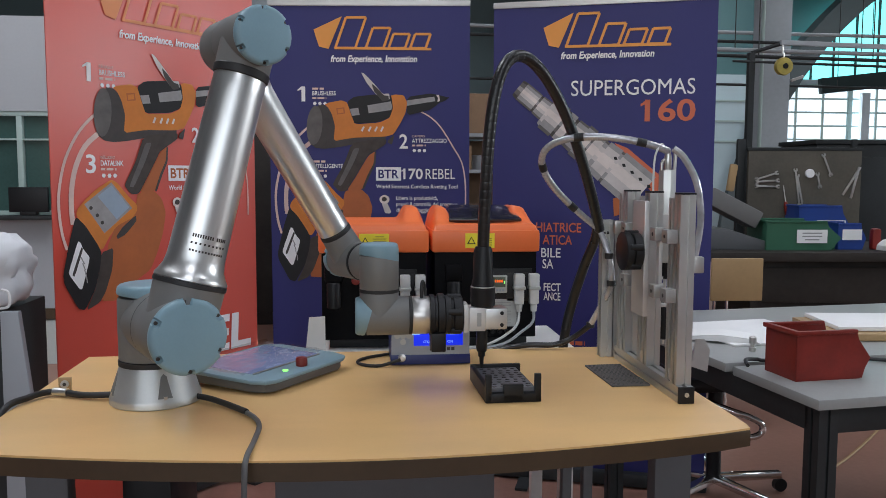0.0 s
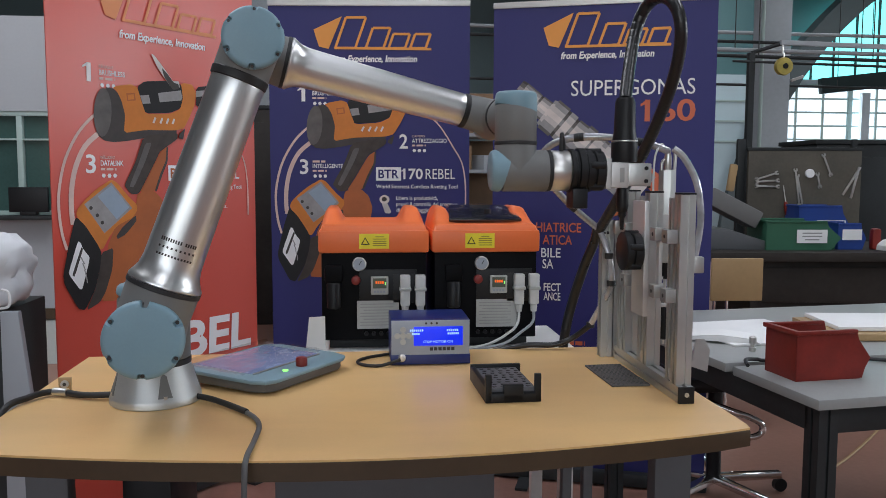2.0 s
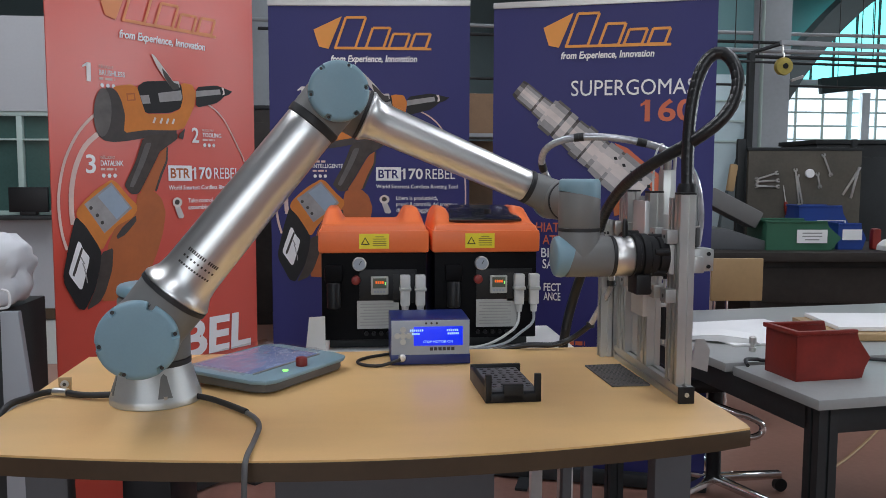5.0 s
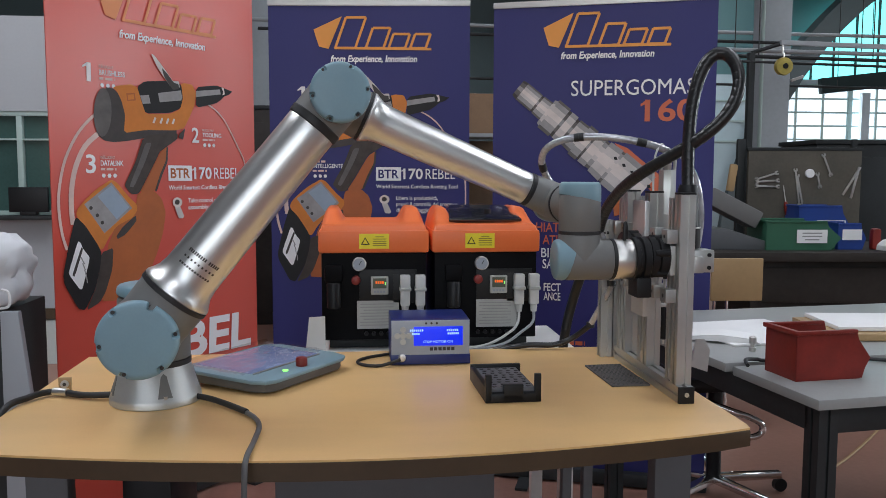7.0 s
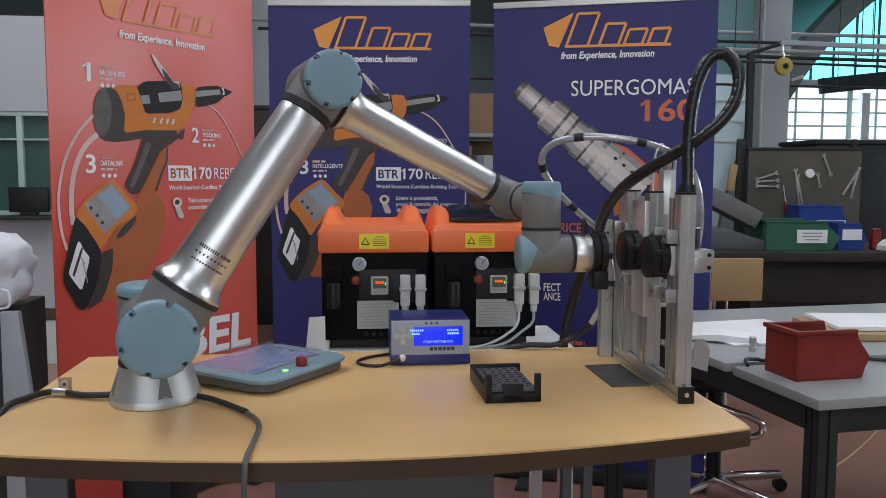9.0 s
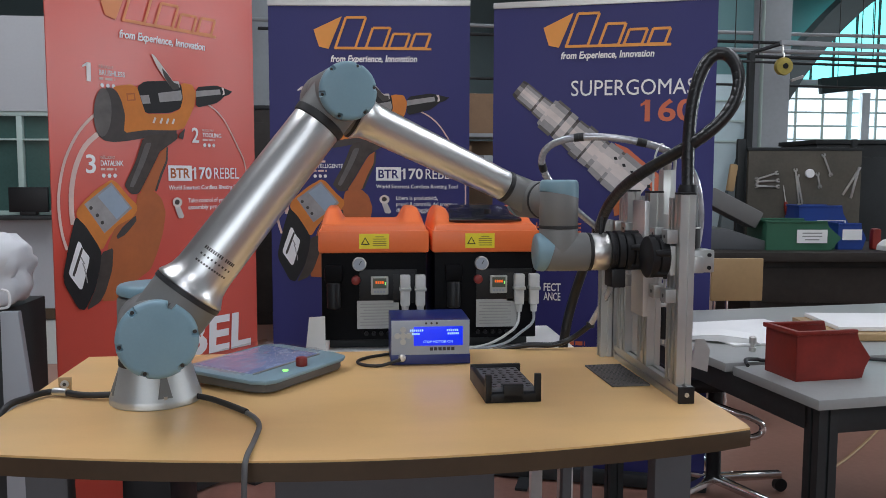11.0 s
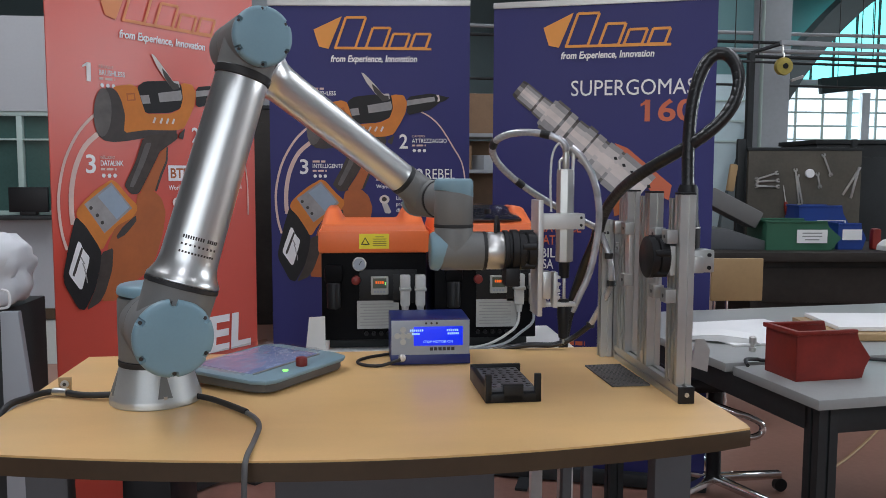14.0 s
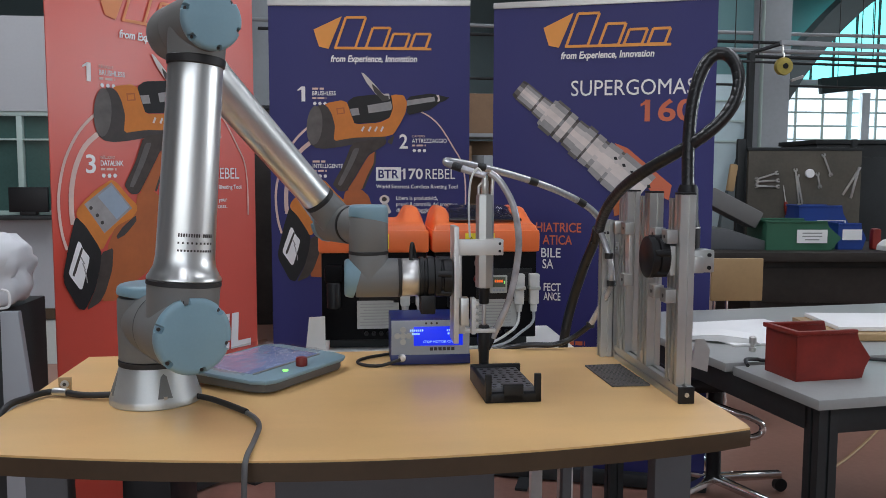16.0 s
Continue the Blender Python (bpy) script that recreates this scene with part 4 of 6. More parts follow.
def build_machine(x0, label, right):
    """A screw feeder: a black cabinet under an orange moulded cover."""
    w, y0, dpt = 0.318, 0.60, 0.30
    m = thing("screw_feeder", pose(x0, 0, TZ), label, "screw feeder", "screw feeders behind the desk")
    cx = w / 2
    part("cabinet", box(B(), (w - 0.008, dpt, 0.262), (cx, y0 + dpt / 2, 0.135), 0.004), "machine", m, "black steel cabinet")
    part("plinth", box(B(), (w - 0.05, dpt - 0.04, 0.03), (cx, y0 + dpt / 2 + 0.01, -0.010), 0.003), "dark_steel", m)
    # moulded orange cover: a dished top between two raised shoulders
    bm, nx, ny = B(), 44, 26
    dp = dpt + 0.012

    def top(x, y):
        rise = min(1, max(0, (y - 0.015) / 0.13))
        rise = rise * rise * (3 - 2 * rise)
        s = math.exp(-((x - 0.034) / 0.027) ** 4) + 1.05 * math.exp(-((x - (w - 0.040)) / 0.030) ** 4)
        d = min(x, w - x, y, dp - y)
        drop = 0.0 if d > 0.022 else 0.022 * (1 - math.sqrt(max(0, 1 - (1 - d / 0.022) ** 2)))
        return 0.350 + 0.006 * rise + 0.040 * min(s, 1.0) * rise - drop

    grid = [[bm.verts.new((w * i / nx, y0 - 0.006 + dp * j / ny, top(w * i / nx, dp * j / ny))) for i in range(nx + 1)] for j in range(ny + 1)]
    for j in range(ny):
        for i in range(nx):
            bm.faces.new((grid[j][i], grid[j][i + 1], grid[j + 1][i + 1], grid[j + 1][i]))
    rim = grid[0] + [grid[j][nx] for j in range(1, ny + 1)] + grid[ny][-2::-1] + [grid[j][0] for j in range(ny - 1, 0, -1)]
    foot = [bm.verts.new((v.co.x, v.co.y, 0.268)) for v in rim]
    for k in range(len(rim)):
        bm.faces.new((rim[k], rim[k - 1], foot[k - 1], foot[k]))
    part("cover", bm, "orange", m, "moulded orange cover")
    part("cover_lip", box(B(), (w + 0.010, dpt + 0.02, 0.068), (cx, y0 + dpt / 2, 0.298), 0.011), "orange", m)
    warning_sticker(m, cx - (0.0 if not right else 0.02), y0 - 0.0125, 0.300)
    front = y0 - 0.0005
    if right:
        bm = prism(B(), [(0.050, 0), (w - 0.045, 0), (w - 0.065, 0.20), (0.070, 0.20)], 0, 0.010, pose(0, y0 + 0.030, 0.354, 10, 0, 0), 0.003)
        part("hopper_lid", bm, "gloss_lid", m, "black hopper rim")
        bm = B()
        tip = pose(0, y0 + 0.030, 0.354, 10, 0, 0)
        crease = [[bm.verts.new(tip @ Vector((0.056 + (w - 0.107) * i / 30, 0.004 + 0.190 * j / 20, 0.0125 + 0.012 * abs(noise.noise(Vector((i * 0.28, j * 0.30, 5.0))))))) for i in range(31)] for j in range(21)]
        for j in range(20):
            for i in range(30):
                bm.faces.new((crease[j][i], crease[j][i + 1], crease[j + 1][i + 1], crease[j + 1][i]))
        part("hopper_window", bm, "film", m, "clear crinkled cover film")
        part("latch", rod(B(), (0.17, y0 + 0.045, 0.378), (0.17, y0 + 0.045, 0.392), 0.010, seg=16), "black", m)
    # pressure regulator
    reg = part("regulator", box(B(), (0.052, 0.030, 0.050), (0.040 + (0.02 if right else 0), front - 0.014, 0.205), 0.008), "machine", m, "dark pressure regulator")
    part("bowl", lathe(B(), [(0.014, 0.10), (0.020, 0.105), (0.021, 0.175), (0.018, 0.18)], pose(0.040 + (0.02 if right else 0), front - 0.018, 0), 20), "black", reg)
    g = part("gauge", lathe(B(), [(0.020, 0), (0.021, 0.002), (0.021, 0.012), (0.019, 0.014)], pose(0.115 + (0.03 if right else 0), front, 0.232, 90, 0, 0), 32), "steel", m, "round pressure gauge")
    gx = 0.115 + (0.03 if right else 0)
    part("dial", rod(B(), (gx, front - 0.0138, 0.232), (gx, front - 0.0146, 0.232), 0.0175, seg=32), "fascia", g)
    part("needle", box(B(), (0.002, 0.0008, 0.015), (gx + 0.003, front - 0.0152, 0.236), 0, Euler((0, radians(30), 0)).to_matrix().to_4x4()), "p_black", g)
    part("knob", lathe(B(), [(0.013, 0), (0.014, 0.002), (0.013, 0.016), (0.010, 0.018)], pose(0.105 + (0.03 if right else 0), front, 0.184, 90, 0, 0), 20), "knob_red", m, "dull red push knob")
    px = 0.105 if not right else 0.12
    part("panel", box(B(), (0.17, 0.003, 0.10), (px + 0.095, front - 0.0015, 0.165), 0.001), "black", m, "black control panel")
    ctl = part("counter", box(B(), (0.052, 0.012, 0.054), (0.175 + (0.022 if right else 0), front - 0.007, 0.168), 0.003), "sign_plate", m, "grey digital counter")
    dx = 0.175 + (0.022 if right else 0)
    part("counter_face", box(B(), (0.040, 0.002, 0.030), (dx, front - 0.0135, 0.175)), "display_face", ctl)
    for i in range(4):
        part("digit", box(B(), (0.0040, 0.001, 0.0075), (dx - 0.010 + 0.0066 * i, front - 0.0150, 0.178)), "led_red", ctl, "glowing red digit")
    part("digit", box(B(), (0.003, 0.001, 0.009), (dx + 0.017, front - 0.0150, 0.174)), "led_green", ctl, "glowing green digit")
    for i in range(4):
        part("key", box(B(), (0.006, 0.002, 0.006), (dx - 0.014 + 0.009 * i, front - 0.0135, 0.150)), "fascia", ctl)
    dp = part("data_plate", box(B(), (0.124, 0.002, 0.084), (0.170 + (0.022 if right else 0), front - 0.004, 0.080)), "sign_plate", m, "pale data plate with small print")
    for i in range(8):
        part("printed_line", box(B(), (0.098 - 0.02 * (i % 3 == 2), 0.0008, 0.0026), (0.166 + (0.022 if right else 0), front - 0.0054, 0.112 - 0.009 * i)), "grey_print", dp)
    part("plug_plate", box(B(), (0.094, 0.003, 0.086), (0.262 + (0.008 if right else 0), front - 0.0035, 0.158), 0.001), "black", m, "black socket plate")
    for k in range(2):
        x = 0.250 + 0.045 * k + (0.0 if not right else 0.008)
        c = part("connector", box(B(), (0.030, 0.030, 0.040), (x, front - 0.018, 0.180), 0.004), "connector", m, "grey multipole plug")
        part("plug_hood", box(B(), (0.028, 0.026, 0.052), (x, front - 0.018, 0.134), 0.005), "connector", c)
        part("lever", box(B(), (0.035, 0.036, 0.010), (x, front - 0.020, 0.158), 0.003), "sign_plate", c)
        part("gland", rod(B(), (x, front - 0.018, 0.108), (x, front - 0.018, 0.086), 0.011, 0.009, 16), "connector", c)
    for i in range(6):
        x = 0.135 + 0.022 * i
        part("fitting", rod(B(), (x, front, 0.024), (x, front - 0.018, 0.024), 0.006, seg=12), "black", m)
    return m


build_machine(0.333, "black screw feeder with a moulded orange cover and yellow sticker", False)
build_machine(0.668, "black screw feeder with orange cover, clear lid and grey plugs", True)


def build_back_things():
    t = thing("side_table", pose(0, 0, 0), "white topped table behind the desk carrying the feeders", "table")
    part("tabletop", box(B(), (0.80, 0.46, 0.03), (0.70, 0.72, TZ - 0.042), 0.003), "white", t)
    for x, y in ((0.34, 0.52), (1.06, 0.52), (0.34, 0.92), (1.06, 0.92)):
        part("leg", box(B(), (0.04, 0.04, TZ - 0.058), (x, y, (TZ - 0.058) / 2), 0.003), "white", t)
    b = thing("folded_card", pose(0.318, 0.545, TZ - 0.027), "plain white folded card standing beside the feeder", "card")
    part("front_sheet", prism(B(), [(-0.027, 0), (0.030, 0), (0.030, 0.110), (-0.016, 0.108)], -0.001, 0.001, pose(0, 0, 0.001, 84, 0, 0)), "white", b)
    part("back_sheet", prism(B(), [(-0.027, 0), (0.030, 0), (0.030, 0.110), (-0.016, 0.108)], -0.001, 0.001, pose(0, 0.028, 0.001, 97, 0, 0)), "white", b)
    for k in range(2):
        c = thing("power_cord", pose(0, 0, TZ), "grey cord from the feeder's plug", "cable")
        x = 0.668 + 0.258 + 0.045 * k
        part("cord", sweep(B(), [(x, 0.58, 0.088), (x - 0.005, 0.57, 0.055), (x - 0.03 - 0.01 * k, 0.555, 0.03), (x - 0.10, 0.54, 0.008 - 0.012), (x - 0.20, 0.53, -0.018)], 0.0042, 8), "connector" if k == 0 else "grey_paint", c)
    mt = thing("foam_mat", pose(1.078, 0.112, TZ, 0, 0, 1.5), "thin charcoal foam mat on the desk", "mat")
    part("sheet", box(B(), (0.094, 0.212, 0.004), (0, 0, 0.0026), 0.001), "mat_dark", mt)
    # black dots on the solid sheet give the holes their shade
    bm = B()
    for i in range(8):
        for j in range(18):
            c = (-0.040 + 0.0114 * i + 0.004 * (j % 2), -0.098 + 0.0115 * j)
            rod(bm, (*c, 0.0042), (*c, 0.0050), 0.0034, seg=8)
    tagged(part("perforation_dots", bm, "black", mt), kind="stuff")
    cb = thing("robot_cable", pose(0, 0, TZ), "thick black robot cable held by a clip", "cable")
    part("cable", sweep(B(), [(-0.085, 0.005, 0.012), (-0.154, 0.012, 0.010), (-0.213, 0.042, 0.010), (-0.246, 0.045, 0.010), (-0.270, 0.005, 0.010), (-0.294, -0.07, 0.002), (-0.305, -0.14, -0.08)], 0.0072, 10), "rubber", cb)
    part("sleeve", rod(B(), (-0.200, 0.036, 0.011), (-0.232, 0.046, 0.011), 0.0095, seg=14), "steel", cb, "silver sleeve")
    cl = thing("clamp_plate", pose(-0.222, 0.088, TZ, 0, 0, 4), "small pale plate with a round fitting", "bracket")
    part("plate", box(B(), (0.028, 0.008, 0.032), (0, 0, 0.0165), 0.002), "wood", cl)
    part("washer", rod(B(), (0, -0.004, 0.018), (0, -0.007, 0.018), 0.009, seg=20), "steel", cl)
    # a charcoal disc in place of the washer's shaded opening
    part("washer_hole_disc", rod(B(), (0, -0.007, 0.018), (0, -0.008, 0.018), 0.004, seg=14), "p_dark", cl)
    c = thing("flex_cable", pose(0, 0, TZ), "grey-black cable hanging over the desk's front edge", "cable")
    part("cable", sweep(B(), [(0.075, -0.012, 0.010), (0.12, -0.04, 0.009), (0.175, -0.10, 0.008), (0.225, -0.165, 0.007), (0.250, -0.235, 0.007), (0.252, -0.33, 0.007), (0.250, -0.425, 0.006), (0.249, -0.447, -0.03), (0.244, -0.446, -0.20), (0.235, -0.44, -0.42)], 0.0052, 10), "cable_grey", c)
    part("boot", sweep(B(), [(0.070, -0.010, 0.011), (0.12, -0.04, 0.0105), (0.175, -0.10, 0.010), (0.215, -0.15, 0.0095)], 0.0062, 10), "rubber", c, "black cable sleeve")


build_back_things()


# ---- roll-up banners ----

def printed(parent, name, material, pts, lift, m=None):
    """A flat print on a banner; pts run along and up the cloth."""
    bm = B()
    bm.faces.new([bm.verts.new((u, -lift, v)) for u, v in pts])
    ob = finish(name, bm, material, smooth=False)
    ob.parent = parent
    return ob


def soften(pts, times=1, c=0.22):
    """Cut the corners of an outline."""
    for _ in range(times):
        pts = [q for a, b in zip(pts, pts[1:] + pts[:1]) for q in ((a[0] * (1 - c) + b[0] * c, a[1] * (1 - c) + b[1] * c), (a[0] * c + b[0] * (1 - c), a[1] * c + b[1] * (1 - c)))]
    return pts


def stroke(pts, w):
    left, right = [], []
    for i, p in enumerate(pts):
        a, b = Vector(pts[max(i - 1, 0)]), Vector(pts[min(i + 1, len(pts) - 1)])
        d = (b - a).normalized()
        left.append((p[0] - d.y * w / 2, p[1] + d.x * w / 2))
        right.append((p[0] + d.y * w / 2, p[1] - d.x * w / 2))
    return left + right[::-1]


def arc(pts, steps=4):
    """A smooth curve through the points."""
    out = []
    for i in range(len(pts) - 1):
        a, b, c, d = (Vector(pts[max(0, min(len(pts) - 1, i + j))]) for j in (-1, 0, 1, 2))
        for k in range(steps):
            f = k / steps
            p = 0.5 * (2 * b + (c - a) * f + (2 * a - 5 * b + 4 * c - d) * f * f + (3 * b - a - 3 * c + d) * f ** 3)
            out.append((p.x, p.y))
    return out + [pts[-1]]


def logo(parent, du, dv, k, material, lift):
    """An abstract mark: a folded wedge and slanted orange frames."""
    at = lambda pts: [(du + (u - 0.193) * k, dv + (v - 1.861) * k) for u, v in pts]
    printed(parent, "logo_wedge", "p_logo" if material == "p_logo" else material, at([(0.193, 1.861), (0.314, 1.917), (0.256, 1.780), (0.215, 1.790)]), lift)
    # the name itself stays unlettered: slanted open frames of its size
    for u, wd, top in ((0.285, 0.085, 1.912), (0.415, 0.075, 1.868), (0.512, 0.070, 1.843), (0.604, 0.066, 1.843)):
        s = 0.36 * (top - 1.784)
        corners = [(u, 1.784), (u + wd, 1.784), (u + wd + s, top), (u + s, top)]
        for p, q in zip(corners, corners[1:] + corners[:1]):
            printed(parent, "logo_stroke", material, stroke(at([p, q]), 0.0105 * k), lift + 0.0002)
    printed(parent, "logo_stroke", material, stroke(at([(0.280, 1.784), (0.694, 1.780)]), 0.0105 * k), lift + 0.0004)


def letters(parent, text, u, v, height, width, material="print_white", bold=0.0, shear=0.0, tilt=0.0):
    return lettering(text, height / 0.70, parent, material, pose(u, -0.0022, v) @ pose(0, 0, 0, 90, 0, 0) @ pose(0, 0, 0, 0, 0, tilt), bold=bold, shear=shear, width=width)


def bars(parent, u, v, width, height, n, material="print_white"):
    """Small print that cannot be read, as short bars."""
    x = u
    rnd = random.Random(int(u * 1000) + int(v * 1000))
    while x < u + width:
        w = rnd.uniform(0.012, 0.030)
        printed(parent, "small_print", material, [(x, v), (min(x + w, u + width), v), (min(x + w, u + width), v + height), (x, v + height)], 0.0022)
        x += w + 0.006


def banner(name_label, m, w, h, cloth):
    b = thing("banner", m, name_label, "banner", "roll-up banners behind the desk")
    bm = B()
    n = 14
    grid = [[bm.verts.new((w * i / n, 0.0016 * math.sin(3.1 * i / n * 2 + k), 0.055 + (h - 0.055) * k / 6)) for i in range(n + 1)] for k in range(7)]
    back = [[bm.verts.new((w * i / n, 0.0046 + 0.0016 * math.sin(3.1 * i / n * 2 + k), 0.055 + (h - 0.055) * k / 6)) for i in range(n + 1)] for k in range(7)]
    for g in (grid, back):
        for k in range(6):
            for i in range(n):
                bm.faces.new((g[k][i], g[k][i + 1], g[k + 1][i + 1], g[k + 1][i]))
    edge = [(0, i) for i in range(n)] + [(k, n) for k in range(6)] + [(6, i) for i in range(n, 0, -1)] + [(k, 0) for k in range(6, 0, -1)]
    for (a, i), (c, j) in zip(edge, edge[1:] + edge[:1]):
        bm.faces.new((grid[a][i], grid[c][j], back[c][j], back[a][i]))
    for v in bm.verts:
        v.co.y += 0.001
    part("cloth", bm, cloth, b)
    part("top_rail", box(B(), (w + 0.004, 0.016, 0.024), (w / 2, 0.004, h + 0.010), 0.003), "plate", b, "silver clamp rail")
    part("cassette", box(B(), (w + 0.02, 0.09, 0.055), (w / 2, 0.01, 0.034), 0.012), "dark_steel", b, "dark floor cassette")
    for x in (0.15, w - 0.15):
        part("foot", box(B(), (0.05, 0.28, 0.012), (x, -0.02, 0.007), 0.003), "dark_steel", b)
    part("pole", rod(B(), (w / 2, 0.03, 0.08), (w / 2, 0.03, h), 0.008, seg=12), "alu", b)
    return b


def rivet_tool_art(b):
    """The printed cordless riveting tool."""
    for wd, pts in ((0.010, [(0.172, 1.456), (0.105, 1.390), (0.051, 1.295), (0.025, 1.192), (0.022, 1.117), (0.031, 1.042), (0.045, 0.993)]),
                    (0.018, [(0.185, 1.392), (0.124, 1.340), (0.086, 1.267), (0.069, 1.191), (0.066, 1.125), (0.070, 1.077)]),
                    (0.006, [(0.649, 1.517), (0.696, 1.489), (0.737, 1.447), (0.787, 1.368), (0.827, 1.296), (0.842, 1.20), (0.842, 1.08)])):
        curve = arc(pts)
        for p, q in zip(curve, curve[1:]):
            d = (Vector(q) - Vector(p)).normalized() * 0.0012
            printed(b, "arc_line", "print_faded", stroke([(p[0] - d.x, p[1] - d.y), (q[0] + d.x, q[1] + d.y)], wd), 0.0021)
    count = itertools.count()

    def shape(name, material, pts):
        printed(b, name, material, (pts if name in ("screen", "case_face", "vent", "vent_field", "nozzle_light", "barrel_light") else soften(pts, 1, 0.13)), 0.0022 + 0.00006 * next(count))

    def oval(name, material, u, v, ru, rv, lean=0.0):
        shape(name, material, [(u + ru * math.cos(a * 0.3142) + lean * math.sin(a * 0.3142), v + rv * math.sin(a * 0.3142)) for a in range(20)])

    shape("guard", "p_orange_deep", [(0.423, 1.328), (0.456, 1.349), (0.451, 1.295), (0.425, 1.245), (0.396, 1.182), (0.329, 1.177), (0.369, 1.238)])
    shape("guard_edge", "p_dark", [(0.451, 1.349), (0.458, 1.345), (0.454, 1.291), (0.430, 1.245), (0.403, 1.182), (0.394, 1.184), (0.420, 1.247), (0.446, 1.295)])
    shape("body", "p_orange_deep", [(0.322, 1.177), (0.391, 1.185), (0.424, 1.155), (0.440, 1.102), (0.425, 1.028), (0.398, 0.957), (0.367, 0.896), (0.304, 0.861), (0.221, 0.799), (0.162, 0.804), (0.195, 0.992), (0.231, 1.070), (0.314, 1.137)])
    shape("body_slot", "p_dark", [(0.312, 1.098), (0.314, 1.078), (0.268, 1.031), (0.236, 1.017), (0.230, 1.026), (0.256, 1.058), (0.284, 1.079)])
    shape("end_cap", "p_dark", [(0.207, 1.544), (0.234, 1.544), (0.255, 1.530), (0.274, 1.490), (0.281, 1.455), (0.277, 1.396), (0.370, 1.406), (0.498, 1.414), (0.497, 1.384), (0.364, 1.377), (0.280, 1.362), (0.231, 1.357), (0.196, 1.361), (0.171, 1.380)])
    shape("band", "p_orange", [(0.236, 1.546), (0.256, 1.554), (0.308, 1.564), (0.333, 1.555), (0.352, 1.504), (0.365, 1.462), (0.469, 1.469), (0.516, 1.489), (0.527, 1.529), (0.521, 1.584), (0.539, 1.589), (0.576, 1.586), (0.591, 1.556), (0.584, 1.512), (0.562, 1.468), (0.532, 1.420), (0.498, 1.410), (0.360, 1.405), (0.274, 1.390), (0.281, 1.455), (0.267, 1.506), (0.251, 1.534)])
    shape("barrel", "p_black", [(0.333, 1.557), (0.364, 1.579), (0.449, 1.589), (0.493, 1.587), (0.524, 1.582), (0.530, 1.530), (0.516, 1.491), (0.470, 1.473), (0.365, 1.464), (0.350, 1.504)])
    shape("barrel_light", "p_grey", [(0.344, 1.527), (0.381, 1.532), (0.387, 1.502), (0.354, 1.498)])
    shape("barrel_light", "p_grey", [(0.420, 1.542), (0.521, 1.560), (0.527, 1.536), (0.522, 1.523), (0.426, 1.509)])
    shape("barrel_ring", "p_black", [(0.382, 1.555), (0.409, 1.561), (0.422, 1.528), (0.418, 1.472), (0.391, 1.468), (0.393, 1.515)])
    shape("nozzle", "p_black", [(0.592, 1.579), (0.690, 1.594), (0.721, 1.588), (0.755, 1.580), (0.772, 1.577), (0.752, 1.562), (0.728, 1.554), (0.711, 1.539), (0.688, 1.524), (0.589, 1.500)])
    shape("nozzle_light", "p_grey", [(0.591, 1.564), (0.707, 1.580), (0.712, 1.561), (0.590, 1.541)])
    shape("nozzle_ring", "p_pale", [(0.715, 1.588), (0.727, 1.587), (0.732, 1.563), (0.720, 1.557), (0.723, 1.573)])
    shape("lever", "p_light", [(0.394, 1.681), (0.408, 1.677), (0.438, 1.646), (0.464, 1.618), (0.486, 1.591), (0.514, 1.593), (0.516, 1.568), (0.487, 1.558), (0.468, 1.579), (0.444, 1.605), (0.418, 1.637)])
    shape("lever_dark", "p_dark", [(0.438, 1.637), (0.467, 1.612), (0.491, 1.585), (0.511, 1.583), (0.513, 1.566), (0.487, 1.558), (0.468, 1.579), (0.449, 1.602)])
    shape("grip", "p_face", [(0.352, 1.381), (0.475, 1.404), (0.503, 1.397), (0.497, 1.376), (0.453, 1.349), (0.420, 1.328), (0.402, 1.296), (0.332, 1.183), (0.322, 1.175), (0.296, 1.174), (0.270, 1.202), (0.273, 1.214), (0.317, 1.291)])
    shape("grip_light", "p_mid", [(0.361, 1.359), (0.387, 1.360), (0.356, 1.289), (0.306, 1.198), (0.288, 1.202), (0.331, 1.289)])
    shape("trigger", "p_dark", [(0.510, 1.397), (0.537, 1.420), (0.525, 1.375), (0.505, 1.385)])
    shape("case", "p_orange", [(0.217, 1.227), (0.239, 1.217), (0.282, 1.168), (0.318, 1.135), (0.317, 1.114), (0.298, 1.091), (0.233, 1.063), (0.199, 1.022), (0.178, 0.987), (0.167, 0.984), (0.132, 1.028), (0.081, 1.107), (0.088, 1.128), (0.116, 1.158), (0.160, 1.194)])
    shape("case_face", "p_grey", [(0.217, 1.217), (0.297, 1.125), (0.184, 1.040), (0.112, 1.143)])
    shape("screen", "p_screen", [(0.217, 1.207), (0.285, 1.128), (0.234, 1.087), (0.163, 1.169)])
    shape("battery", "p_black", [(0.079, 1.104), (0.113, 1.071), (0.157, 1.003), (0.171, 0.974), (0.162, 0.916), (0.142, 0.848), (0.102, 0.781), (0.077, 0.788), (0.030, 0.877), (0.027, 0.909), (0.051, 1.010)])
    shape("battery_side", "p_face", [(0.171, 0.974), (0.217, 0.988), (0.210, 0.911), (0.181, 0.834), (0.158, 0.801), (0.106, 0.778), (0.142, 0.848), (0.162, 0.916)])
    shape("label_field", "print_white", [(0.084, 1.019), (0.094, 1.013), (0.102, 0.991), (0.125, 0.962), (0.120, 0.939), (0.094, 0.854), (0.084, 0.855), (0.049, 0.907), (0.048, 0.919)])
    shape("label_bar", "p_dark", [(0.096, 0.999), (0.102, 0.991), (0.067, 0.898), (0.059, 0.906)])
    shape("stem", "p_light", [(0.479, 1.126), (0.502, 1.129), (0.521, 1.088), (0.516, 1.079), (0.495, 1.080)])
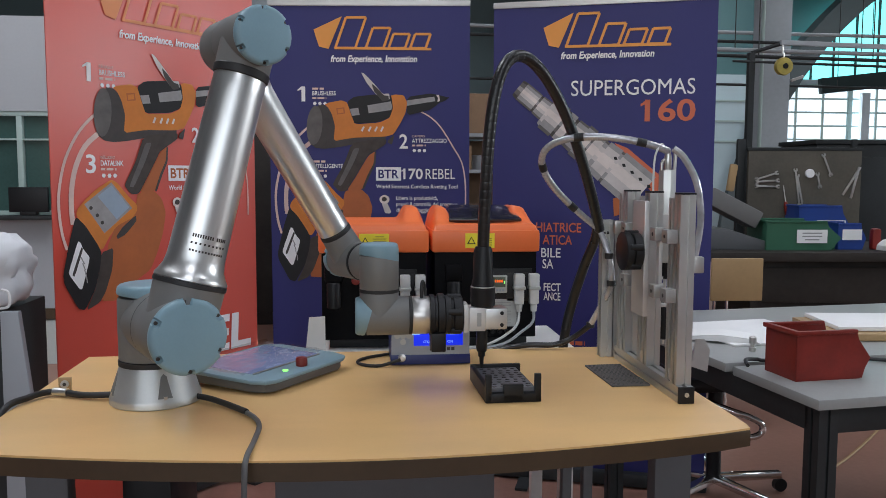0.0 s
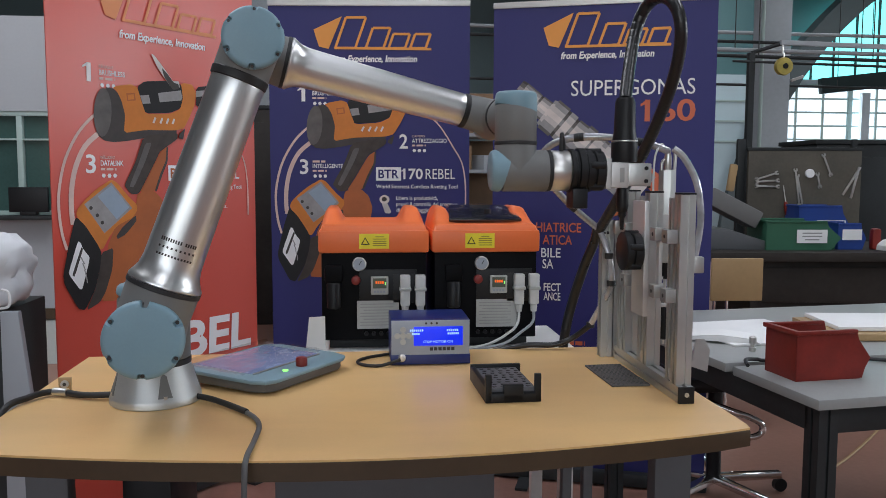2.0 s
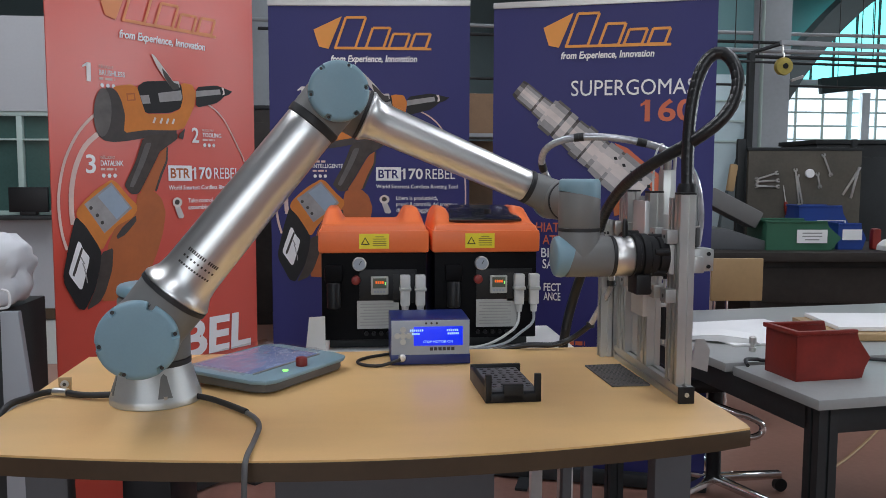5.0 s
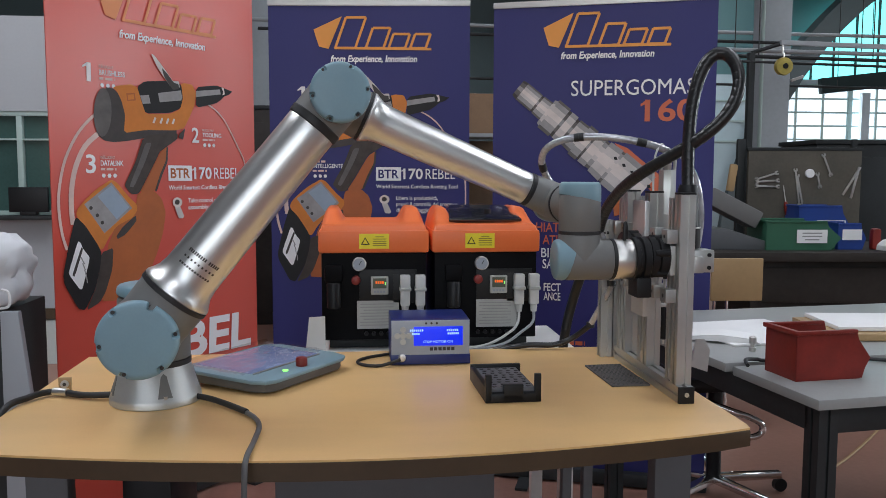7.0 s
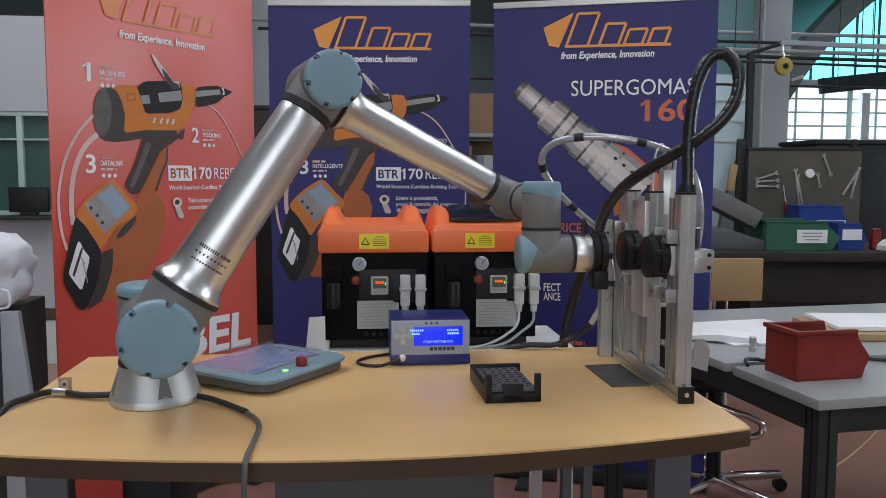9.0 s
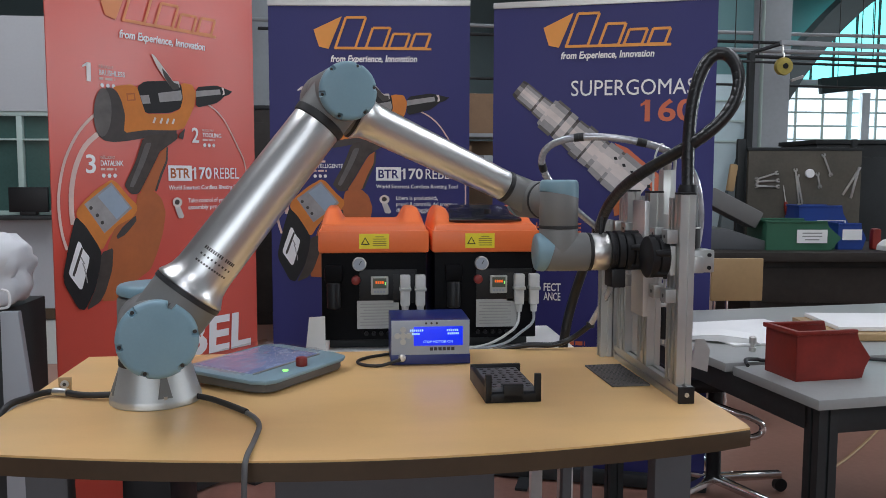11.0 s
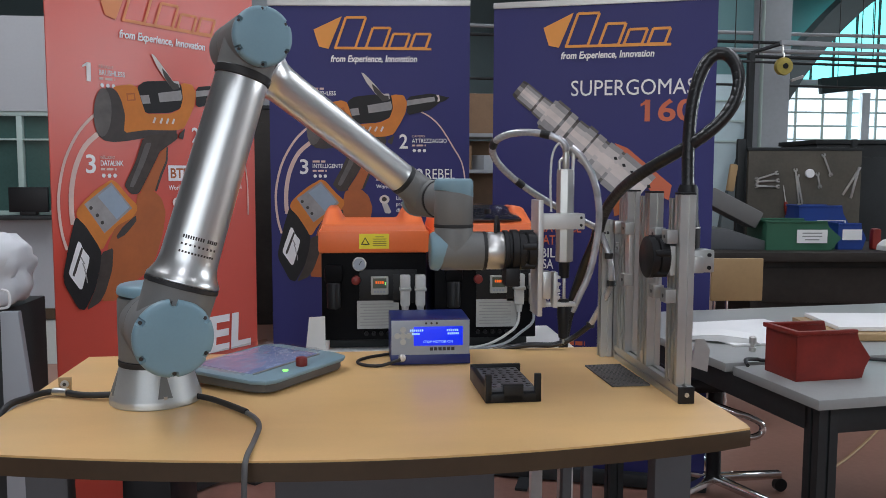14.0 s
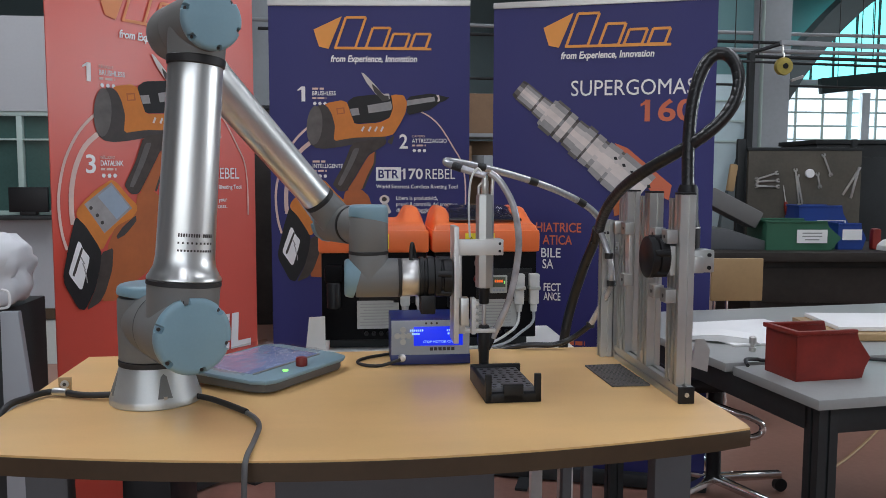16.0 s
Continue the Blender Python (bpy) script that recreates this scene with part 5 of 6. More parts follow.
    oval("end_face", "p_mid", 0.193, 1.457, 0.034, 0.084, 0.006)
    oval("rivet_head", "p_pale", 0.492, 1.140, 0.022, 0.019)
    oval("rivet_hole", "p_face", 0.491, 1.141, 0.011, 0.010)
    for u, v in ((0.136, 1.130), (0.159, 1.104), (0.177, 1.078)):
        oval("button", "p_dark", u, v, 0.0065, 0.0065)
    shape("vent", "p_orange_deep", [(0.287, 1.530), (0.321, 1.534), (0.325, 1.508), (0.290, 1.503)])
    shape("vent_field", "p_orange", [(0.292, 1.525), (0.316, 1.529), (0.319, 1.512), (0.294, 1.508)])
    for u in (0.395, 0.425, 0.452, 0.478):
        printed(b, "small_mark", "p_pale", stroke([(u, 1.432), (u + 0.010, 1.452)], 0.008), 0.0045)
    for n in range(4):
        printed(b, "label_print", "p_grey", stroke([(0.092 + 0.006 * n, 0.965 - 0.022 * n), (0.104 + 0.003 * n, 0.940 - 0.022 * n)], 0.004), 0.0045)


PALE = (("p_grey", -1.0, -0.70), ("p_light", -0.70, -0.25), ("p_pale", -0.25, 0.30), ("p_light", 0.30, 0.72), ("p_grey", 0.72, 1.0))

SILVER = (("p_mid", -1.0, -0.80), ("p_grey", -0.80, -0.40), ("p_light", -0.40, -0.10), ("p_pale", -0.10, 0.25), ("p_light", 0.25, 0.55), ("p_grey", 0.55, 0.85), ("p_mid", 0.85, 1.0))
GROOVE = (("p_dark", -1.0, -0.65), ("p_mid", -0.65, -0.15), ("p_grey", -0.15, 0.30), ("p_mid", 0.30, 0.75), ("p_dark", 0.75, 1.0))


def round_print(b, p0, p1, sections, lift):
    """A printed turned metal part: stripes of shade along its axis, section by section (start, end, radius, shades)."""
    p0, p1 = Vector(p0), Vector(p1)
    d, n = (p1 - p0), Vector((-(p1 - p0).y, (p1 - p0).x)).normalized()
    for t0, t1, r0, r1, shades in sections:
        a, c = p0 + d * t0, p0 + d * t1
        for material, u0, u1 in shades:
            printed(b, "turned_part", material, [tuple(a + n * r0 * u0), tuple(c + n * r1 * u0), tuple(c + n * r1 * u1), tuple(a + n * r0 * u1)], lift)


def flag(b, u, v, h, material="print_white"):
    """The upstroke of a printed one."""
    printed(b, "digit_flag", material, [(u - 0.26 * h, v + 0.80 * h), (u - 0.26 * h, v + 0.70 * h), (u + 0.06 * h, v + 0.82 * h), (u + 0.12 * h, v + h), (u + 0.02 * h, v + h)], 0.0026)


def numbered(b, digit, u, v, h, first, second, over):
    letters(b, digit, u + (h * 0.15 if digit == "1" else 0), v, h, h * (0.26 if digit == "1" else 0.60), bold=0.015)
    if digit == "1":
        flag(b, u + h * 0.15, v, h)
    x = u + h * 0.9
    if over:
        letters(b, over, x, v + h * 0.78, h * 0.17, 0.055, "print_faded")
    else:
        bars(b, x, v + h * 0.78, 0.055, h * 0.14, 2, "print_faded")
    letters(b, second, x, v + h * 0.40, h * 0.29, first, bold=0.012)
    bars(b, x, v + h * 0.14, 0.060, h * 0.13, 2, "print_faded")
    for i in range(3):
        c = (x + 0.010 + 0.022 * i, v - h * 0.16)
        printed(b, "small_icon", "print_white", [(c[0] + 0.008 * math.cos(a * 1.047), c[1] + 0.008 * math.sin(a * 1.047)) for a in range(6)], 0.0022)


def common_text(b, dv, light):
    printed(b, "text_box", "print_white", [(0.456, 1.221 + dv), (0.564, 1.221 + dv), (0.564, 1.279 + dv), (0.456, 1.279 + dv)], 0.0019)
    lettering("BTR", 0.052, b, light, pose(0.466, -0.0024, 1.232 + dv, 90, 0, 0), bold=0.02, width=0.088)
    letters(b, "170", 0.574, 1.229 + dv, 0.044, 0.084, bold=0.022)
    flag(b, 0.577, 1.229 + dv, 0.044)
    letters(b, "REBEL", 0.670, 1.229 + dv, 0.044, 0.128)
    letters(b, "World Smartest Cordless Riveting Tool", 0.456, 1.188 + dv, 0.0165, 0.352, bold=0.012)


def build_banners():
    # red one
    b = banner("red roll-up banner printed with an orange riveting tool", pose(-0.5547, 0.9899, 0, 0, 0, 49.45), 0.885, 1.962, "red_banner")
    rivet_tool_art(b)
    common_text(b, 0.0, "p_orange_deep")
    logo(b, 0.193, 1.861, 1.0, "p_logo_red", 0.0022)
    letters(b, "from Experience, Innovation", 0.268, 1.722, 0.027, 0.372, bold=0.028, shear=0.2)
    numbered(b, "1", 0.129, 1.560, 0.062, 0.100, "BRUSHLESS", "RELIABLE")
    numbered(b, "2", 0.567, 1.368, 0.056, 0.092, "TOOLING", "QUICK & EASY")
    numbered(b, "3", 0.124, 1.250, 0.062, 0.088, "DATALINK", "INTELLIGENT")
    for i, t in enumerate(("Take control of your", "assembly process.")):
        letters(b, t, 0.543, 1.138 - 0.026 * i, 0.017, 0.19, bold=0.01)
    letters(b, "REBEL", 0.245, 0.541, 0.138, 0.60, bold=0.03, shear=0.05)
    # first blue one
    b = banner("dark blue roll-up banner printed with an orange riveting tool", pose(0.072, 1.789, 0, 0, 0, -6.0), 0.858, 1.962, "blue_banner")
    rivet_tool_art(b)
    common_text(b, 0.0, "blue_banner")
    logo(b, 0.193, 1.861, 1.0, "p_logo", 0.0022)
    letters(b, "from Experience, Innovation", 0.265, 1.726, 0.027, 0.369, bold=0.028, shear=0.2)
    numbered(b, "1", 0.129, 1.560, 0.062, 0.100, "BRUSHLESS", "")
    numbered(b, "2", 0.557, 1.360, 0.060, 0.150, "ATTREZZAGGIO", "CAMBIO")
    numbered(b, "3", 0.127, 1.250, 0.062, 0.130, "INTELLIGENTE", "")
    for i, t in enumerate(("Libera la produttività,", "prendi il controllo del processo", "di assemblaggio.")):
        letters(b, t, 0.543, 1.138 - 0.026 * i, 0.017, (0.180, 0.265, 0.150)[i], bold=0.01)
    # second blue one
    b = banner("dark blue roll-up banner printed with a silver pistol grip tool", pose(0.990, 1.467, 0, 0, 0, -19.2), 0.852, 1.905, "blue_banner")
    printed(b, "grip_strip", "p_red_text", [(0.480, 1.372), (0.530, 1.352), (0.700, 1.208), (0.690, 1.150), (0.62, 1.187)], 0.0040)
    printed(b, "grip_base", "p_orange_deep", [(0.479, 1.156), (0.535, 1.167), (0.536, 1.101), (0.484, 1.085)], 0.0043)
    round_print(b, (0.100, 1.592), (0.590, 1.180), [(0.0, 0.035, 0.036, 0.040, GROOVE), (0.035, 0.15, 0.040, 0.040, SILVER), (0.15, 0.165, 0.037, 0.037, GROOVE), (0.165, 0.23, 0.041, 0.043, SILVER),
                (0.23, 0.25, 0.056, 0.061, PALE), (0.25, 0.34, 0.068, 0.068, SILVER), (0.34, 0.36, 0.061, 0.061, GROOVE), (0.36, 0.41, 0.063, 0.063, PALE), (0.41, 0.43, 0.056, 0.056, GROOVE),
                (0.43, 0.50, 0.061, 0.063, SILVER), (0.50, 0.56, 0.071, 0.071, SILVER), (0.56, 0.575, 0.063, 0.063, GROOVE), (0.575, 0.63, 0.068, 0.068, PALE), (0.63, 0.66, 0.065, 0.065, SILVER),
                (0.66, 0.75, 0.071, 0.076, PALE), (0.75, 0.77, 0.073, 0.073, SILVER), (0.77, 1.0, 0.078, 0.078, PALE)], 0.0050)
    for k in range(5):
        u = 0.478 + 0.032 * k
        printed(b, "grip_hole", "p_black", [(u, 1.318 - 0.027 * k), (u + 0.012, 1.318 - 0.027 * k), (u + 0.016, 1.306 - 0.027 * k), (u + 0.004, 1.306 - 0.027 * k)], 0.0056)
    logo(b, 0.198, 1.822, 0.97, "p_logo", 0.0022)
    letters(b, "from Experience, Innovation", 0.268, 1.700, 0.026, 0.355, bold=0.028, shear=0.2)
    letters(b, "SUPERGOMAS", 0.309, 1.556, 0.060, 0.468)
    letters(b, "160", 0.592, 1.456, 0.080, 0.188, "p_red_text", bold=0.02)
    flag(b, 0.597, 1.456, 0.080, "p_red_text")
    letters(b, "HIATRICE", 0.178, 1.020, 0.037, 0.180, "p_red_text", bold=0.012)
    letters(b, "ATICA", 0.205, 0.970, 0.037, 0.118, "p_red_text", bold=0.012)
    letters(b, "BILE", 0.200, 0.918, 0.037, 0.078, bold=0.012)
    letters(b, "SA", 0.206, 0.873, 0.037, 0.044, bold=0.012)
    letters(b, "FECT", 0.212, 0.782, 0.031, 0.068, bold=0.02)
    letters(b, "ANCE", 0.212, 0.744, 0.031, 0.068, bold=0.02)
    bars(b, 0.24, 0.565, 0.14, 0.016, 3, "p_red_text")


build_banners()


# ---- the table beside the desk ----
def build_side_bench():
    yaw = 7.0
    t = thing("work_table", pose(1.455, -0.149, 0, 0, 0, yaw), "grey topped work table on a black frame", "table")
    part("tabletop", box(B(), (1.6, 0.335, 0.024), (0.80, 0.1675, TZ - 0.012), 0.003), "grey_top", t)
    part("rear_shelf", box(B(), (1.6, 0.80, 0.024), (0.80, 0.77, TZ - 0.012), 0.003), "grey_top", t)
    part("rail", box(B(), (0.05, 1.10, 0.06), (0.040, 0.60, TZ - 0.056), 0.004), "dark_steel", t, "black steel rail")
    part("rail", box(B(), (1.45, 0.04, 0.06), (0.79, 0.04, TZ - 0.056), 0.004), "dark_steel", t)
    for x, y in ((0.040, 0.04), (1.54, 0.04), (0.040, 1.12), (1.54, 1.12)):
        leg = part("leg", profile_bar(B(), (x, y, 0.002), (x, y, TZ - 0.026), 0.05, 0.05), "dark_steel", t, "black slotted leg")
    part("bracket", prism(B(), [(0, -0.03), (0.045, -0.045), (0.050, 0.015), (0.034, 0.045), (0.012, 0.045)], 0, 0.006, pose(-0.062, 0.44, TZ + 0.01, 90, 0, -14)), "alu", t, "bent pale bracket")
    s = thing("paper_sheet", pose(1.535, 0.41, TZ, 0, 0, 9), "large white paper sheets on the table", "paper")
    part("sheet", box(B(), (0.36, 0.36, 0.006), (0.175, 0.185, 0.0035), 0.001), "paper", s)
    part("curled_corner", prism(B(), [(0.0, 0), (0.22, 0), (0.19, 0.014), (0.10, 0.020), (0.03, 0.012)], 0, 0.10, pose(-0.05, 0.20, 0.007, 90, 0, -35)), "paper", s)
    f = thing("file_folder", pose(1.97, 0.50, TZ, 0, 0, -8), "buff card folders with papers on them", "folder")
    part("folder", box(B(), (0.42, 0.30, 0.022), (0.1, 0.1, 0.012), 0.004), "wood", f)
    part("paper", box(B(), (0.40, 0.26, 0.014), (0.13, 0.12, 0.031), 0.003), "paper", f)
    p = thing("pneumatic_fitting", pose(1.552, 0.352, TZ), "small steel fitting standing on the table", "fitting")
    part("stem", lathe(B(), [(0.010, 0.001), (0.010, 0.012), (0.006, 0.014), (0.006, 0.022), (0.010, 0.024), (0.010, 0.040), (0.006, 0.044)], None, 12), "steel", p)
    c = thing("black_cord", pose(0, 0, TZ), "black cord lying along the table edge", "cable")
    part("cord", sweep(B(), [(1.445, 0.165, 0.006), (1.46, 0.205, 0.012), (1.50, 0.222, 0.008), (1.53, 0.215, 0.006), (1.72, 0.24, 0.006), (1.86, 0.18, 0.006)], 0.005, 8), "rubber", c)


build_side_bench()


def build_bin(name, m, w, l, h, material, label, group=""):
    """An open-fronted stacking bin: x across, y along, the scoop at +x."""
    b = thing(name, m, label, "storage bin", group)
    t = 0.004
    side = [(0, 0), (l * 0.86, 0), (l, h * 0.42), (l * 0.83, h * 0.80), (l * 0.80, h), (0, h)]
    part("floor_panel", box(B(), (l * 0.86, w, t), (l * 0.43, w / 2, t / 2 + 0.0005), 0.001), material, b)
    for y in (0.0, w - t):
        part("side_panel", prism(B(), side, 0, t, pose(0, y + t, 0, 90, 0, 0)), material, b)
    part("back_panel", box(B(), (t, w, h), (t / 2, w / 2, h / 2), 0.001), material, b)
    part("front_lip", box(B(), (t, w, h * 0.44), (l * 0.925, w / 2, h * 0.22), 0.001, Euler((0, radians(18), 0)).to_matrix().to_4x4()), material, b)
    part("rim", box(B(), (l * 0.80, 0.012, 0.010), (l * 0.40, 0.0, h - 0.004), 0.003), material, b)
    part("rim", box(B(), (l * 0.80, 0.012, 0.010), (l * 0.40, w, h - 0.004), 0.003), material, b)
    part("rim", box(B(), (0.014, w + 0.012, 0.012), (0.0, w / 2, h - 0.004), 0.003), material, b)
    return b


build_bin("storage_bin", pose(1.490, 0.012, TZ, 0, 0, 6), 0.125, 0.205, 0.122, "red_bin", "red plastic stacking bin with scoop front on the table")


# ---- the workshop behind ----
def build_workbench():
    yaw = -6.0
    o = pose(2.10, 2.52, 0, 0, 0, yaw)
    w = thing("workbench", o, "heavy dark grimy steel workbench with tool board", "workbench")
    part("worktop", box(B(), (2.6, 0.8, 0.05), (1.3, 0.35, 0.805), 0.006), "bench", w)
    for x in (0.10, 0.95, 1.85, 2.5):
        part("leg", box(B(), (0.07, 0.6, 0.78), (x, 0.36, 0.39), 0.006), "bench", w)
    part("cabinet", box(B(), (0.78, 0.60, 0.62), (0.92, 0.36, 0.46), 0.008), "bench", w, "dark drawer cabinet")
    part("drawer_front", box(B(), (0.70, 0.02, 0.20), (0.92, 0.05, 0.64), 0.006), "bench", w)
    part("drawer_front", box(B(), (0.70, 0.02, 0.32), (0.92, 0.05, 0.34), 0.006), "bench", w)
    part("shelf", box(B(), (0.9, 0.55, 0.03), (2.1, 0.36, 0.42), 0.004), "grey_paint", w)
    b = part("tool_board", box(B(), (0.70, 0.03, 0.58), (1.045, 0.62, 1.115), 0.004), "board", w, "dark upright tool board")
    part("board_frame", box(B(), (0.72, 0.036, 0.02), (1.045, 0.62, 1.412), 0.003), "dark_steel", w)
    for x in (0.665, 1.37):
        part("board_post", box(B(), (0.05 if x < 1 else 0.03, 0.03, 0.65), (x, 0.66, 1.15), 0.003), "dark_steel", w)
    return o


BENCH = build_workbench()


def wrench(x, z, l, turn, material="steel"):
    t = thing("wrench", BENCH @ pose(x, 0.598, z, 0, turn, 0), "open-ended steel spanner hanging on the tool board", "spanner", "spanners on the tool board")
    bm = box(B(), (0.011, 0.006, l), (0, 0, 0), 0.002)
    for s in (-1, 1):
        prism(bm, [(-0.010, 0), (-0.013, s * 0.016), (-0.005, s * 0.021), (-0.004, s * 0.010), (0.004, s * 0.010), (0.005, s * 0.021), (0.013, s * 0.016), (0.010, 0)][::s], -0.004, 0.004, pose(0, 0, s * l / 2, 90, 0, 0))
    part("spanner", bm, material, t)


for x, z, l, a in ((0.807, 1.245, 0.11, 72), (0.812, 1.215, 0.11, 86), (0.812, 1.182, 0.11, 91), (1.00, 1.175, 0.20, -8), (1.02, 1.14, 0.20, -12), (1.178, 1.315, 0.11, -22), (1.13, 1.22, 0.06, -12)):
    wrench(x, z, l, a)


def build_bench_clutter():
    t = thing("screwdriver", BENCH @ pose(0.930, 0.59, 1.07, 0, -10, 0), "red handled screwdriver hanging on the board", "screwdriver")
    part("handle", lathe(B(), [(0.008, -0.07), (0.014, -0.06), (0.014, 0.0), (0.007, 0.02)], None, 14), "red_bin", t)
    part("blade", rod(B(), (0, 0, 0.02), (0, 0, 0.12), 0.0035, seg=8), "steel", t)
    t = thing("tape_roll", BENCH @ pose(1.063, 0.585, 1.262, 90, 0, 0), "white roll of tape on a hook", "tape")
    part("roll", lathe(B(), [(0.012, 0), (0.026, 0), (0.028, 0.003), (0.028, 0.015), (0.026, 0.018), (0.012, 0.018)], None, 24), "paper", t)
    t = thing("glove", BENCH @ pose(0.600, 0.62, 1.235, 0, 8, 0), "yellow glove hanging by the board", "glove")
    part("cloth", box(B(), (0.05, 0.03, 0.17), (0, 0, 0), 0.015), "wood", t)
    t = thing("pliers", BENCH @ pose(1.35, 0.595, 1.23, 0, 22, 0), "steel pliers hanging on the board", "pliers")
    bm = box(B(), (0.014, 0.012, 0.20), (-0.012, 0, -0.02), 0.004, Euler((0, radians(9), 0)).to_matrix().to_4x4())
    box(bm, (0.014, 0.012, 0.20), (0.012, 0, -0.02), 0.004, Euler((0, radians(-9), 0)).to_matrix().to_4x4())
    part("jaws", bm, "steel", t)
    # bins
    for x, y, w, l, h, material, label in ((0.615, 0.08, 0.30, 0.42, 0.165, "green_bin", "green plastic storage bin with a white label"), (0.93, 0.40, 0.20, 0.32, 0.24, "blue_bin", "blue plastic storage bin with a white label")):
        g = build_bin("storage_bin", BENCH @ pose(x, y, 0.831), w, l, h, material, label, "bins on the workbench")
        part("paper_label", box(B(), (0.17, 0.0015, 0.075), (l * 0.60, -0.0085, h * 0.48), 0), "paper", g, "white paper label with bars of print")
        for i in range(3):
            part("printed_line", box(B(), (0.11 - 0.03 * (i == 2), 0.001, 0.007), (l * 0.60, -0.0098, h * 0.48 + 0.018 - 0.018 * i)), "grey_print", g)
    g = build_bin("storage_bin", BENCH @ pose(1.045, 0.14, 0.831), 0.20, 0.16, 0.15, "blue_bin", "blue plastic storage bin with a white label", "bins on the workbench")
    part("paper_label", box(B(), (0.11, 0.0015, 0.06), (0.075, -0.0085, 0.085), 0), "paper", g, "white paper label")
    # folded machine head
    t = thing("bench_device", BENCH @ pose(0.20, 0.10, 0.831), "grey angular bench device with open lid", "device")
    part("base", prism(B(), [(0, 0), (0.42, 0), (0.42, 0.05), (0.20, 0.12), (0, 0.12)], 0, 0.22, pose(0, 0.22, 0, 90, 0, 0), 0.006), "desk_grey", t)
    part("head", box(B(), (0.32, 0.20, 0.10), (0.25, 0.12, 0.235), 0.012, Euler((0, radians(27), 0)).to_matrix().to_4x4()), "joint", t)
    part("dark_side", box(B(), (0.09, 0.20, 0.18), (0.06, 0.10, 0.21), 0.008), "dark_steel", t)
    t = thing("rag", BENCH @ pose(1.42, 0.12, 0.831), "crumpled white and red rags", "rag")
    bm = bmesh.ops.create_icosphere(B2 := B(), subdivisions=3, radius=0.10)["verts"]
    for v in B2.verts:
        n = noise.noise(v.co * 16)
        v.co = Vector((v.co.x * 1.5, v.co.y, max(0, v.co.z) * 0.9)) * (1 + 0.35 * n)
    part("cloth", B2, "paper", t)
    part("cloth", box(B(), (0.05, 0.05, 0.12), (-0.16, 0.03, 0.06), 0.015), "red_bin", t)
    # wood chair
    c = thing("chair", pose(2.145, 1.90, 0.02, 0, 0, -3), "workshop chair with plywood back on steel tubes", "chair")
    part("backrest", box(B(), (0.252, 0.014, 0.205), (0.10, 0.0, 0.732), 0.006), "wood", c, "pale plywood backrest")
    part("seat", box(B(), (0.38, 0.36, 0.016), (0.08, 0.20, 0.45), 0.006), "wood", c, "pale plywood seat")
    for x in (0.0, 0.06):
        part("back_tube", sweep(B(), [(x, 0.012, 0.80), (x, 0.018, 0.60), (x, 0.03, 0.44), (x, -0.02, -0.008)], 0.008, 8), "chrome", c)
        part("front_leg", sweep(B(), [(x, 0.06, 0.43), (x, 0.36, 0.43), (x, 0.38, 0.40), (x, 0.40, -0.008)], 0.010, 8), "chrome", c)
    # swivel stool
    s = thing("swivel_chair", pose(1.82, 1.16, 0), "swivel chair with a chrome star base beside the table", "chair")
    for i in range(5):
        a = radians(72 * i + 2)
        m = pose(0, 0, 0, 0, 0, math.degrees(a))
        leg = part("base_arm", prism(B(), [(0, -0.022), (0.28, -0.015), (0.28, 0.015), (0, 0.022)], 0.055, 0.085, m, 0.006), "chrome", s)
        part("caster", rod(B(), m @ Vector((0.28, -0.012, 0.028)), m @ Vector((0.28, 0.012, 0.028)), 0.026, seg=18), "black", leg)
    part("column", rod(B(), (0, 0, 0.06), (0, 0, 0.46), 0.028, seg=20), "black", s)
    part("seat", box(B(), (0.42, 0.42, 0.06), (0, 0, 0.49), 0.025), "black", s)
    part("arm_loop", sweep(B(), [(-0.16, -0.14, 0.44), (-0.034, -0.21, 0.397), (0.031, -0.21, 0.374), (0.080, -0.21, 0.345), (0.080, -0.21, 0.312), (0.036, -0.21, 0.298), (-0.05, -0.18, 0.30)], 0.012, 10), "chrome", s)
    h = thing("floor_cable", pose(0, 0, 0), "thin pale cable trailing over the floor", "cable")
    part("cable", sweep(B(), [(2.0, 0.9, 0.006), (2.364, 1.298, 0.006), (2.593, 1.496, 0.006), (2.824, 1.708, 0.006), (3.095, 1.967, 0.006), (3.5, 2.3, 0.006)], 0.006, 8), "wood", h)


build_bench_clutter()


